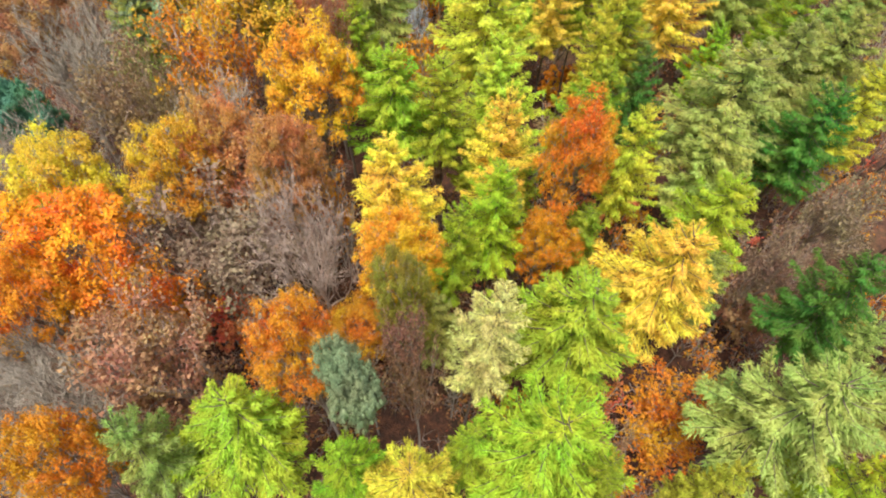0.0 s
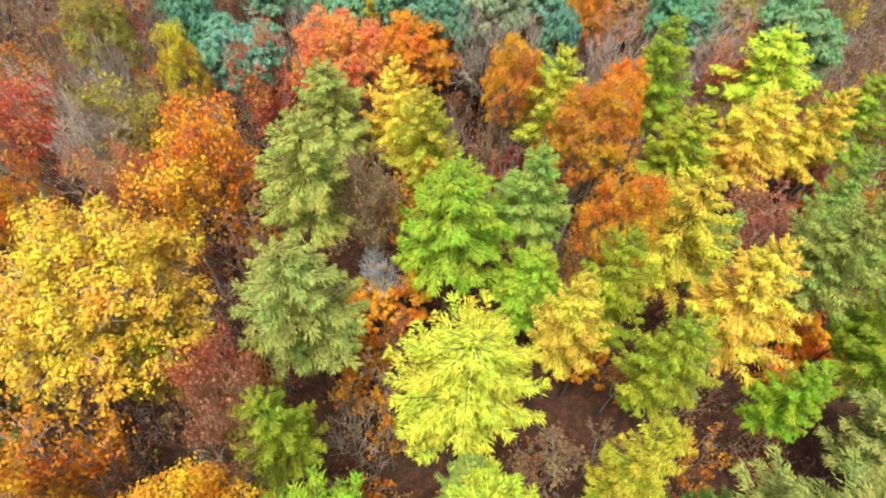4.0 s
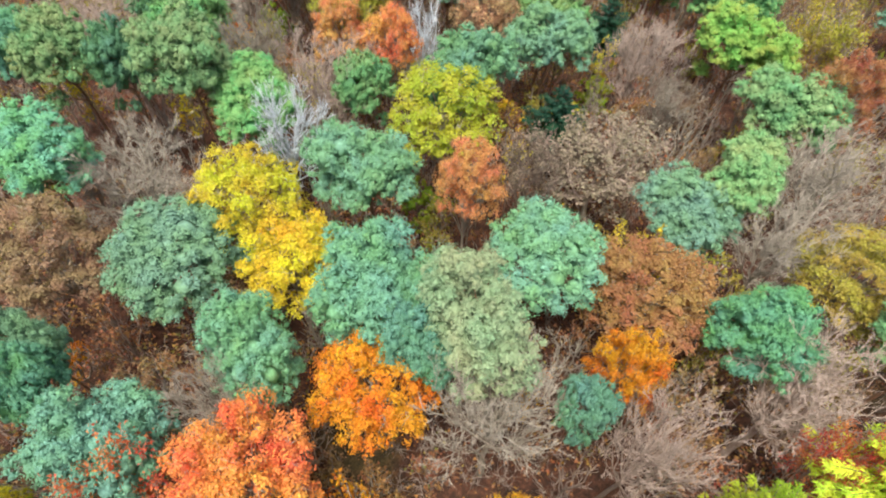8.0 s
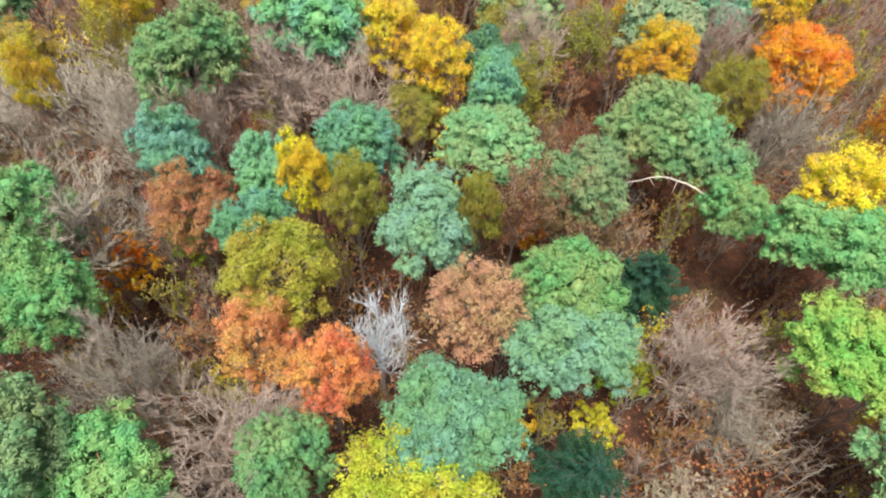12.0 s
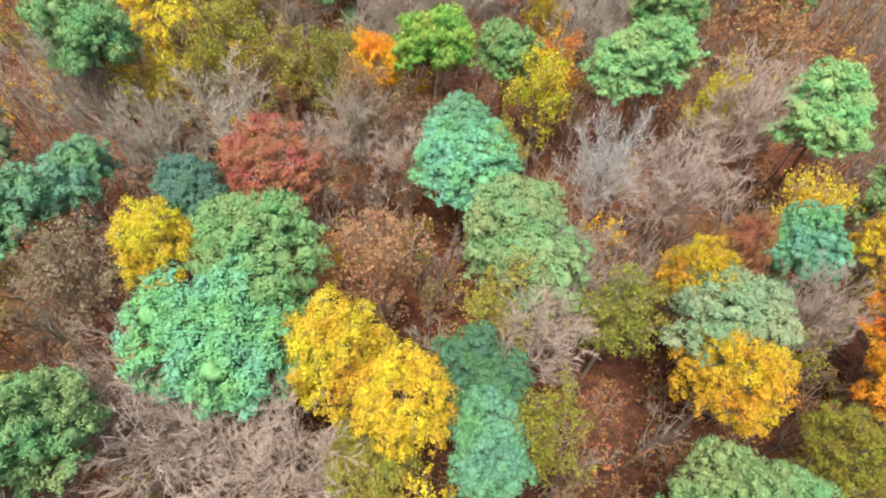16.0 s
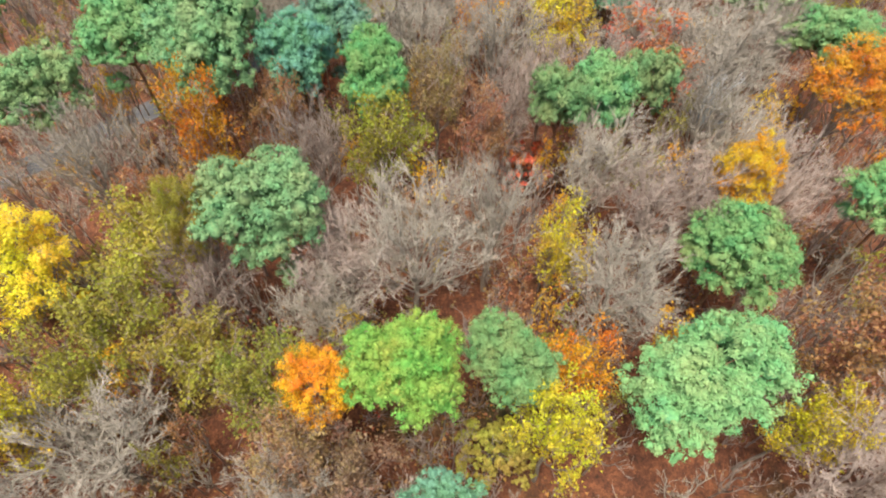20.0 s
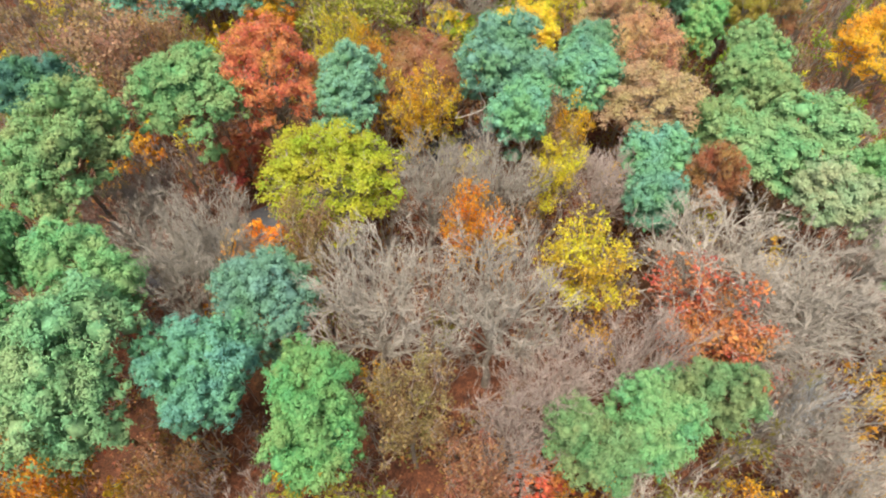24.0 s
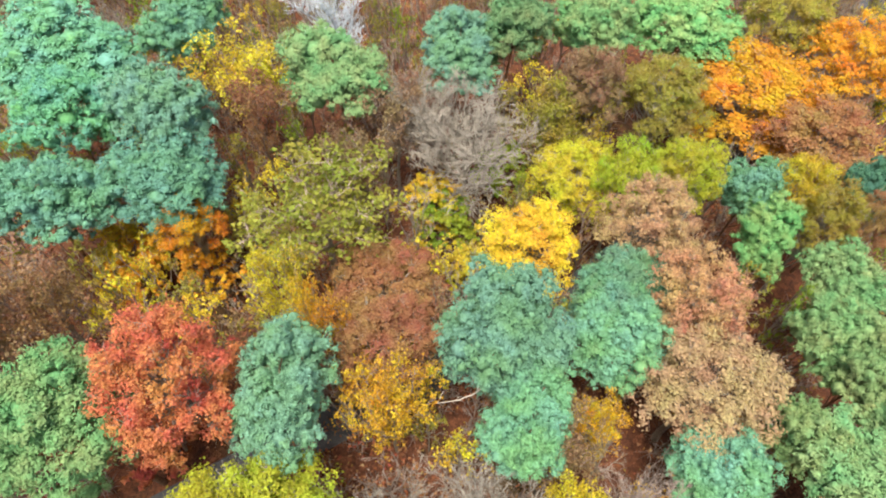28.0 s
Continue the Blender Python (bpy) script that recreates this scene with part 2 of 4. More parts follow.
class Tubes:
    """Tapered, bent limbs gathered into one mesh of triangles."""

    def __init__(self):
        self.v, self.f, self.n = [], [], 0

    def limb(self, pts, radii, sides=5):
        pts, radii = np.asarray(pts, float), np.asarray(radii, float)
        way = unit(np.gradient(pts, axis=0))
        side = unit(np.cross(way, np.array([0.31, 0.17, 0.93]) + 0 * way))
        other = np.cross(way, side)
        ang = np.arange(sides) * 2 * math.pi / sides
        ring = pts[:, None] + radii[:, None, None] * (np.cos(ang)[None, :, None] * side[:, None] + np.sin(ang)[None, :, None] * other[:, None])
        m = len(pts)
        i, j = np.meshgrid(np.arange(m - 1), np.arange(sides), indexing="ij")
        a, b = i * sides + j, i * sides + (j + 1) % sides
        f = np.concatenate([np.stack([a, b, b + sides], -1).reshape(-1, 3), np.stack([a, b + sides, a + sides], -1).reshape(-1, 3)])
        self.v.append(ring.reshape(-1, 3)), self.f.append(f + self.n)
        self.n += m * sides

    def spikes(self, base, tip, radius):
        """Thin twigs, three-sided, from base to a point."""
        k = len(base)
        way = unit(tip - base)
        side = unit(np.cross(way, np.array([0.3, 0.2, 0.9]) + 0 * way))
        other = np.cross(way, side)
        r = np.broadcast_to(radius, k)[:, None]
        v = np.stack([base + side * r, base + (-0.5 * side + 0.87 * other) * r, base + (-0.5 * side - 0.87 * other) * r, tip], 1)
        o = self.n + 4 * np.arange(k)[:, None]
        f = np.concatenate([o + np.array([[0, 1, 3]]), o + np.array([[1, 2, 3]]), o + np.array([[2, 0, 3]])])
        self.v.append(v.reshape(-1, 3)), self.f.append(f)
        self.n += 4 * k

    def hairs(self, base, tip, radius):
        """The finest twigs, one sliver each."""
        k = len(base)
        way = unit(tip - base)
        side = unit(np.cross(way, np.array([0.3, 0.2, 0.9]) + 0.6 * way[::-1])) * radius
        self.v.append(np.stack([base + side, base - side, tip], 1).reshape(-1, 3))
        self.f.append(self.n + np.arange(3 * k).reshape(k, 3))
        self.n += 3 * k

    def mesh(self, name, material):
        return mesh_of(name, np.concatenate(self.v), np.concatenate(self.f), material, True)


def bent(rng, a, b, n, sag, wobble):
    """A line of n points from a to b that rises first (sag > 0) and wavers."""
    s = np.linspace(0, 1, n)[:, None]
    p = a + (b - a) * s
    p[:, 2] += sag * np.sin(s[:, 0] * math.pi) * np.linalg.norm(b - a)
    w = rng.normal(0, wobble, (n, 3))
    w[0] = w[-1] = 0
    return p + w


def ball(rng, n):
    return unit(rng.normal(size=(n, 3)))


def apart(rng, n, make):
    """n points out of make(k), spread so that they keep away from one another."""
    got = [make(1)[0]]
    for _ in range(n - 1):
        c = make(14)
        d = np.linalg.norm(c[:, None] - np.array(got)[None], axis=-1).min(1)
        got.append(c[d.argmax()])
    return np.array(got)


GOLD = (1 + 5 ** 0.5) / 2
ICO_V = unit(np.array([(-1, GOLD, 0), (1, GOLD, 0), (-1, -GOLD, 0), (1, -GOLD, 0), (0, -1, GOLD), (0, 1, GOLD), (0, -1, -GOLD), (0, 1, -GOLD),
                       (GOLD, 0, -1), (GOLD, 0, 1), (-GOLD, 0, -1), (-GOLD, 0, 1)]))
ICO_F = [f for f in itertools.combinations(range(12), 3)
         if all(np.linalg.norm(ICO_V[a] - ICO_V[b]) < 1.2 for a, b in itertools.combinations(f, 2))]

ICO_F = [f if np.dot(np.cross(ICO_V[f[1]] - ICO_V[f[0]], ICO_V[f[2]] - ICO_V[f[0]]), ICO_V[f[0]]) > 0 else (f[0], f[2], f[1]) for f in ICO_F]


OCT_V = np.array([(1, 0, 0), (0, 1, 0), (-1, 0, 0), (0, -1, 0), (0, 0, 1), (0, 0, -1)], dtype=float)
OCT_F = np.array([(0, 1, 4), (1, 2, 4), (2, 3, 4), (3, 0, 4), (1, 0, 5), (2, 1, 5), (3, 2, 5), (0, 3, 5)])


def puffs(rng, clumps, radius, nsub, nleaf, tight, size, slim, flat=0.8, core=0.55, knobs=0.0, loose=1.0):
    """Leaves round small puffs that sit round each clump of the crown, and the dense heart of each clump."""
    k = len(clumps)
    d = ball(rng, k * nsub)
    d[:, 2] = np.where(d[:, 2] < -0.3, -d[:, 2], d[:, 2])
    sub = np.repeat(clumps, nsub, 0) + d * np.repeat(radius, nsub)[:, None] * rng.uniform(0.72, 0.98, (k * nsub, 1)) * np.array([1, 1, flat])
    pr = np.repeat(radius, nsub) * rng.uniform(0.26, 0.44, k * nsub) * loose
    e = ball(rng, k * nsub * nleaf)
    e[:, 2] = np.where(e[:, 2] < -0.3, -e[:, 2], e[:, 2])
    at = np.repeat(sub, nleaf, 0) + e * np.repeat(pr, nleaf)[:, None] * rng.uniform(tight, 1.0, (len(e), 1))
    nor = unit(e * 0.9 + np.repeat(d, nleaf, 0) * 0.5 + np.array([0, 0, 0.4]) + rng.normal(0, 0.25, e.shape))
    ln = size * rng.uniform(0.7, 1.35, len(e))
    v, f = blades(at, nor, ball(rng, len(e)), ln, ln * slim)
    if core > 0:
        heart, hr = clumps, radius * core
        hv = heart[:, None] + ICO_V[None] * hr[:, None, None] * rng.uniform(0.78, 1.2, (len(heart), 12, 1)) * np.array([1, 1, flat])
        tri = (np.arange(len(heart))[:, None, None] * 12 + np.array(ICO_F)[None]).reshape(-1, 3)
        hv = hv.reshape(-1, 3)
        if knobs > 0:
            kv = sub[:, None] + OCT_V[None] * pr[:, None, None] * knobs * rng.uniform(0.85, 1.25, (len(sub), 6, 1))
            tri = np.concatenate([tri, (np.arange(len(sub))[:, None, None] * 6 + OCT_F[None]).reshape(-1, 3) + len(hv)])
            hv = np.concatenate([hv, kv.reshape(-1, 3)])
        return v, f, hv, tri
    return v, f, None, None


def leafy_mesh(name, made, material):
    """Leaves and hearts in one mesh; all in triangles."""
    v, f, hv, hf = made
    tri = f
    if hv is not None:
        tri = np.concatenate([tri, hf + len(v)])
        v = np.concatenate([v, hv])
    me = mesh_of(name, v, tri, material, True)
    if hv is not None:
        me.materials.append(HEARTS[material.name])
        me.polygons.foreach_set("material_index", np.repeat(np.array([0, 1], dtype=np.int32), [len(f), len(hf)]))
    return me


def pine_kind(seed):
    """Pine of 15 m with a broad, clumped crown of 3.6 m radius on a long bare trunk."""
    rng = np.random.RandomState(seed)
    lobes = rng.randint(1, 4)
    spots = [np.array([0, 0, 12.1])] if lobes == 1 else [np.array([math.cos(a) * 1.45, math.sin(a) * 1.45, 12.1 + rng.uniform(-1.0, 0.5)])
             for a in np.arange(lobes) * 2 * math.pi / lobes + rng.uniform(0, 6)]
    lr = (2.95, 2.4, 2.15)[lobes - 1]
    clumps = []
    for s in spots:
        def some(k, s=s):
            d = ball(rng, k)
            d[:, 2] = np.where(d[:, 2] < -0.35, -d[:, 2], d[:, 2])
            return s + d * np.array([lr, lr, 2.5]) * rng.uniform(0.7, 1.06, (k, 1))
        clumps.append(apart(rng, (32, 20, 16)[lobes - 1], some))
        clumps.append(s + ball(rng, 4) * np.array([1.1, 1.1, 0.9]) + np.array([0, 0, 0.5]))
    low = [np.array([math.cos(a) * 2.3, math.sin(a) * 2.3, rng.uniform(8.8, 10.4)]) for a in rng.uniform(0, 6.28, rng.randint(1, 4))]
    clumps = np.concatenate(clumps + [np.array(low)])
    radius = rng.uniform(0.85, 1.4, len(clumps))
    crown = leafy_mesh("pine_crown", puffs(rng, clumps, radius, 16, 36, 0.35, 0.178, 0.42, 0.85, 0.46, 0.44, 1.14), M_PINE)
    t = Tubes()
    top = np.array([rng.uniform(-0.4, 0.4), rng.uniform(-0.4, 0.4), 13.2])
    line = bent(rng, np.array([0, 0, -0.3]), top, 7, 0, 0.08)
    t.limb(line, np.linspace(0.21, 0.07, 7), 8)
    trunk = t.mesh("pine_trunk", B_PINE)
    t = Tubes()
    for c in clumps:
        z = min(max(c[2] - rng.uniform(0.8, 2.2), 7.5), 12.6)
        a = np.array([np.interp(z, line[:, 2], line[:, 0]), np.interp(z, line[:, 2], line[:, 1]), z])
        t.limb(bent(rng, a, c, 5, 0.06, 0.09), [0.075, 0.06, 0.05, 0.04, 0.02], 4)
    return (("trunk", trunk, False), ("branchwork", t.mesh("pine_limbs", B_PINE), False), ("crown", crown, True)), 15.0, 3.7


def larch_kind(seed, tiers=0.56, hang=0.1):
    """Larch of 20 m: a pointed cone of tiered, up-curved boughs with feathery sprays that hang from them, 3.2 m in radius."""
    rng = np.random.RandomState(seed)
    t, limbs = Tubes(), Tubes()
    line = bent(rng, np.array([0, 0, -0.3]), np.array([rng.uniform(-0.3, 0.3), rng.uniform(-0.3, 0.3), 19.8]), 9, 0, 0.06)
    t.limb(line, np.linspace(0.2, 0.02, 9), 7)
    cs, ns, al, ls = [], [], [], []
    slope = rng.uniform(0.42, 0.72)
    lopsided = rng.uniform(0, 6.28)
    z, turn = 11.4, 0.0
    while z < 19.75:
        s = (z - 11.4) / 8.4
        reach = 3.45 * (1.0 - s) ** slope * (0.7 + 0.3 * min(1, s * 4)) + 0.12
        count = 8 if s < 0.45 else 6 if s < 0.8 else 5
        turn += 0.9
        for i in range(count):
            a = turn + i * 2 * math.pi / count + rng.uniform(-0.35, 0.35)
            r = reach * rng.uniform(0.62, 1.15) * (1 + 0.14 * math.cos(a - lopsided))
            o = np.array([np.interp(z, line[:, 2], line[:, 0]), np.interp(z, line[:, 2], line[:, 1]), z + rng.uniform(-0.25, 0.25)])
            end = o + np.array([math.cos(a) * r, math.sin(a) * r, r * rng.uniform(-0.12, 0.16) + 0.5 * s])
            bough = bent(rng, o, end, 5, -0.1, 0.03)
            limbs.limb(bough[[0, 2, 4]], [0.035, 0.022, 0.008], 3)
            k = max(24, int(80 * r))
            u = rng.uniform(0.02, 1.05, k) ** 0.72
            out = unit(end - o)
            side = np.array([-out[1], out[0], 0])
            off = rng.normal(0, 0.24, k) * (1.2 - 0.75 * u) * min(1.25, r / 1.8)
            c = o + (end - o) * u[:, None] + side * off[:, None]
            c[:, 2] += -0.1 * np.sin(np.minimum(u, 1) * math.pi) * r - np.abs(off) * 0.35 - rng.exponential(hang, k)
            cs.append(c)
            ns.append(unit(np.array([0, 0, 1.0]) + out * 0.35 + rng.normal(0, 0.5, (k, 3))))
            al.append(out + side * np.sign(off)[:, None] * rng.uniform(0.2, 1.3, (k, 1)) + np.array([0, 0, -0.35]) + rng.normal(0, 0.25, (k, 3)))
            ls.append(rng.uniform(0.17, 0.38, k))
        z += tiers * rng.uniform(0.8, 1.2) * (1.0 if s < 0.8 else 0.7)
    cs, ns, al, ls = np.concatenate(cs), np.concatenate(ns), np.concatenate(al), np.concatenate(ls)
    v, f = blades(cs, ns, al, ls, ls * 0.27)
    return (("trunk", t.mesh("larch_trunk", B_DARK), False), ("branchwork", limbs.mesh("larch_boughs", B_DARK), False),
            ("crown", mesh_of("larch_crown", v, f, M_LARCH), True)), 20.0, 3.3


def boughs(rng, trunk_top, height, radius, spread, wood, splits, twigs, thick=1.0, low=20):
    """A spreading crown of bare limbs: the limbs, their branches and twigs, and where the twigs end."""
    t = Tubes()
    limbs = []
    mid = trunk_top + 0.02 * (height - trunk_top)
    for i in range(splits[0]):
        a = i * 2.4 + rng.uniform(-0.35, 0.35)
        up = radians(low + (82 - low) * ((i + 0.5) / splits[0]) ** 1.1)
        k = rng.uniform(0.62, 0.88)
        end = np.array([math.cos(a) * math.cos(up) ** 0.6 * radius * k * spread, math.sin(a) * math.cos(up) ** 0.6 * radius * k * spread, mid + math.sin(up) * (height - mid) * k])
        start = np.array([0, 0, trunk_top * (0.68 + 0.3 * i / splits[0])])
        line = bent(rng, start, end, 6, -0.11 if up < 0.8 else 0.02, 0.2)
        t.limb(line, np.linspace(0.085, 0.024, 6) * thick, 5)
        limbs.append(line)
    far = []
    for line in limbs:
        out = unit(line[-1] - line[0])
        for j in range(splits[1]):
            u = rng.uniform(0.3, 1.0)
            i = min(int(u * 5), 4)
            a = line[i] + (line[i + 1] - line[i]) * (u * 5 - i)
            d = unit(out * 0.8 + ball(rng, 1)[0] * 0.85 + np.array([0, 0, 0.2]))
            ln = radius * rng.uniform(0.28, 0.5)
            br = bent(rng, a, a + d * ln, 4, 0.03, 0.06)
            t.limb(br, np.array([0.032, 0.025, 0.018, 0.01]) * thick, 3)
            m = splits[2]
            w = rng.uniform(0.15, 1.0, m)
            p = br[0] + (br[-1] - br[0]) * w[:, None]
            e = unit(d * 0.85 + ball(rng, m) * 0.8 + np.array([0, 0, 0.3]))
            q = p + e * radius * rng.uniform(0.12, 0.26, (m, 1))
            t.spikes(p, q, 0.0155 * thick)
            far.append(q)
            pp = np.repeat(p, twigs, 0)
            qq = np.repeat(q, twigs, 0)
            x = pp + (qq - pp) * rng.uniform(0.25, 0.95, (m * twigs, 1))
            ee = unit(unit(qq - pp) * 1.1 + ball(rng, m * twigs) * 0.6 + np.array([0, 0, 0.3]))
            yv = x + ee * radius * rng.uniform(0.06, 0.15, (m * twigs, 1))
            t.hairs(x, yv, 0.011 * thick)
            far.append(yv)
    return t, np.concatenate(far)


def bare_kind(seed, wood, thick, name, limbs_n=(17, 11, 7), fork=7.0, fine=8, low=24):
    """Leafless broadleaf tree of 15 m with a fan of fine twigs, 4 m in radius."""
    rng = np.random.RandomState(seed)
    t = Tubes()
    t.limb(bent(rng, np.array([0, 0, -0.3]), np.array([0, 0, fork]), 5, 0, 0.08), [0.26, 0.21, 0.18, 0.16, 0.12], 8)
    limbs, _ = boughs(rng, fork, 15.0, 4.0, 1.1, wood, limbs_n, fine, thick, low)
    return (("trunk", t.mesh(name + "_trunk", wood), False), ("branchwork", limbs.mesh(name + "_limbs", wood), False)), 15.0, 4.1


def thinning_kind(seed):
    """Broadleaf tree of 15 m that has dropped half its leaves, 4 m in radius."""
    rng = np.random.RandomState(seed)
    t = Tubes()
    t.limb(bent(rng, np.array([0, 0, -0.3]), np.array([0, 0, 8.0]), 5, 0, 0.08), [0.24, 0.2, 0.17, 0.15, 0.11], 8)
    limbs, far = boughs(rng, 7.6, 14.8, 3.9, 1.08, B_PINK, (11, 8, 5), 5, 1.0)
    pick = far[rng.permutation(len(far))[:1750]]
    c = np.concatenate([pick + rng.normal(0, 0.12, pick.shape), pick + rng.normal(0, 0.22, pick.shape), pick + rng.normal(0, 0.3, pick.shape)])
    ln = rng.uniform(0.13, 0.29, len(c))
    v, f = blades(c, unit(ball(rng, len(c)) + np.array([0, 0, 0.7])), ball(rng, len(c)), ln, ln * 0.85)
    return (("trunk", t.mesh("thin_trunk", B_GREY), False), ("branchwork", limbs.mesh("thin_limbs", B_PINK), False),
            ("crown", mesh_of("thin_leaves", v, f, M_LEAF), True)), 15.0, 4.1


def broadleaf_kind(seed):
    """Broadleaf tree of 15 m in leaf: a tall dome of leaf clumps with gaps, 3.8 m in radius."""
    rng = np.random.RandomState(seed)

    def some(k):
        d = ball(rng, k)
        d[:, 2] = np.where(d[:, 2] < -0.3, -d[:, 2], d[:, 2])
        return np.array([0, 0, 10.7]) + d * np.array([3.2, 3.2, 3.4]) * rng.uniform(0.6, 1.06, (k, 1))

    clumps = apart(rng, 52, some)
    radius = rng.uniform(0.65, 1.1, len(clumps))
    made = puffs(rng, clumps, radius, 13, 34, 0.1, 0.138, 0.75, 0.8, 0.25, 0.0, 1.5)
    t = Tubes()
    t.limb(bent(rng, np.array([0, 0, -0.3]), np.array([0, 0, 11.5]), 6, 0, 0.1), [0.25, 0.21, 0.18, 0.15, 0.11, 0.06], 8)
    limbs = Tubes()
    for c in clumps:
        a = np.array([0, 0, rng.uniform(5.5, max(6.0, min(c[2] - 0.8, 11)))])
        line = bent(rng, a, c, 5, 0.03, 0.1)
        limbs.limb(line, [0.07, 0.055, 0.045, 0.03, 0.015], 4)
        e = unit(ball(rng, 8) + unit(c - a) * 0.6 + np.array([0, 0, 0.3]))
        limbs.spikes(np.repeat(c[None], 8, 0) - e * 0.1, c + e * rng.uniform(0.8, 1.4, (8, 1)), 0.02)
    return (("trunk", t.mesh("broadleaf_trunk", B_GREY), False), ("branchwork", limbs.mesh("broadleaf_limbs", B_GREY), False),
            ("crown", leafy_mesh("broadleaf_crown", made, M_LEAF), True)), 15.0, 3.9


def shrub_kind(seed):
    """Young broadleaf of 7 m under the big trees: loose tiers of leaves, 2.6 m in radius."""
    rng = np.random.RandomState(seed)

    def some(k):
        d = ball(rng, k)
        d[:, 2] = np.abs(d[:, 2])
        return np.array([0, 0, 3.2]) + d * np.array([2.2, 2.2, 3.2]) * rng.uniform(0.4, 1.05, (k, 1))

    clumps = apart(rng, 20, some)
    made = puffs(rng, clumps, rng.uniform(0.6, 1.0, len(clumps)), 9, 11, 0.15, 0.28, 0.85, 0.5, 0.0)
    t, limbs = Tubes(), Tubes()
    t.limb(bent(rng, np.array([0, 0, -0.3]), np.array([0, 0, 5.6]), 5, 0, 0.08), [0.09, 0.08, 0.06, 0.05, 0.02], 6)
    for c in clumps:
        limbs.limb(bent(rng, np.array([0, 0, max(0.8, c[2] - 1.6)]), c, 4, 0.04, 0.05), [0.035, 0.028, 0.02, 0.008], 3)
        e = unit(ball(rng, 8) + np.array([0, 0, 0.3]))
        limbs.spikes(np.repeat(c[None], 8, 0), c + e * rng.uniform(0.5, 1.1, (8, 1)), 0.013)
    return (("trunk", t.mesh("shrub_stem", B_GREY), False), ("branchwork", limbs.mesh("shrub_limbs", B_GREY), False),
            ("crown", leafy_mesh("shrub_leaves", made, M_LEAF), True)), 7.2, 2.7


def brush(rng, leafy):
    """Brushwood of 5 m between the trunks: a few thin stems with twigs, some still in leaf, 2 m in radius."""
    t, far = Tubes(), []
    for i in range(5):
        a = i * 1.3 + rng.uniform(-0.4, 0.4)
        end = np.array([math.cos(a) * rng.uniform(0.3, 1.3), math.sin(a) * rng.uniform(0.3, 1.3), rng.uniform(3.0, 4.6)])
        t.spikes(np.array([[0, 0, -0.2]]), end[None], 0.04)
        m = 11
        p = np.array([0, 0, -0.2]) + (end - np.array([0, 0, -0.2])) * rng.uniform(0.3, 1.0, (m, 1))
        e = unit(ball(rng, m) + np.array([math.cos(a) * 0.5, math.sin(a) * 0.5, 0.6]))
        q = p + e * rng.uniform(0.6, 1.3, (m, 1))
        t.spikes(p, q, 0.032)
        far.append(q)
    far = np.concatenate(far)
    c = np.repeat(far, 2, 0) + rng.normal(0, 0.28, (2 * len(far), 3))
    if not leafy:
        c = c[::7]
    ln = rng.uniform(0.18, 0.34, len(c))
    v, f = blades(c, unit(ball(rng, len(c)) + np.array([0, 0, 0.8])), ball(rng, len(c)), ln, ln * 0.85)
    return np.concatenate(t.v), np.concatenate(t.f), v, f


def slim(rng, leafy):
    """A slim young broadleaf of 15 m by 4 m, bare or with its last leaves: wood and leaves as arrays."""
    t, far = boughs(rng, 7.4, 15.0, 4.0, 1.0, B_PINK, (6, 4, 4), 7, 1.6)
    t.limb(np.array([(0, 0, -0.3), (0.05, 0, 4), (0, 0, 8.0)]), [0.16, 0.13, 0.1], 5)
    c = far[rng.permutation(len(far))[:380 if leafy else 15]]
    c = np.concatenate([c, c + rng.normal(0, 0.3, c.shape)])
    ln = rng.uniform(0.2, 0.42, len(c))
    v, f = blades(c, unit(ball(rng, len(c)) + np.array([0, 0, 0.7])), ball(rng, len(c)), ln, ln * 0.85)
    return np.concatenate(t.v), np.concatenate(t.f), v, f


def sized(pieces, *rough):
    """The kind with the height and reach that its outermost leaves or twigs really have."""
    me = pieces[-1][1]
    co = np.empty(len(me.vertices) * 3, dtype=np.float32)
    me.vertices.foreach_get("co", co)
    co = co.reshape(-1, 3)
    return pieces, float(np.percentile(co[:, 2], 99.5)), float(np.percentile(np.hypot(co[:, 0], co[:, 1]), 96))


KINDS = {
    "pine": [sized(*pine_kind(s)) for s in range(10, 19)],
    "larch": [sized(*larch_kind(s)) for s in range(30, 37)],
    "broadleaf": [sized(*broadleaf_kind(s)) for s in range(50, 58)],
    "thinning": [sized(*thinning_kind(s)) for s in range(70, 76)],
    "bare": [sized(*bare_kind(s, B_GREY, 0.86, "bare")) for s in range(90, 96)],
    "bare_pinkish": [sized(*bare_kind(s, B_PINK, 0.86, "bare_beech")) for s in range(110, 115)],
    "bare_white": [sized(*bare_kind(s, B_WHITE, 1.2, "bleached", (16, 9, 6), 9.6, 6, -4)) for s in range(130, 133)],
    "bare_pale_grey": [sized(*bare_kind(180, B_ASH, 0.62, "ashen", (18, 12, 8), 8.6, 10, 5))],
    "shrub": [sized(*shrub_kind(s)) for s in range(150, 155)],
    "young_spruce": [sized(*larch_kind(s, 0.5, 0.05)) for s in range(170, 172)],
}
NEEDLES = {"teal": (0.178, 0.40, 0.225), "green": (0.24, 0.40, 0.165), "lime": (0.29, 0.425, 0.095), "grey_green": (0.315, 0.42, 0.215),
           "dark_green": (0.11, 0.27, 0.15)}
LARCH = {"green": (0.43, 0.54, 0.045), "yellow": (0.66, 0.655, 0.075), "orange": (0.82, 0.66, 0.10), "grey_green": (0.42, 0.485, 0.12),
         "cream": (0.70, 0.66, 0.26), "dark_green": (0.14, 0.28, 0.045)}
SPRUCE = {"dark_green": (0.03, 0.105, 0.06)}
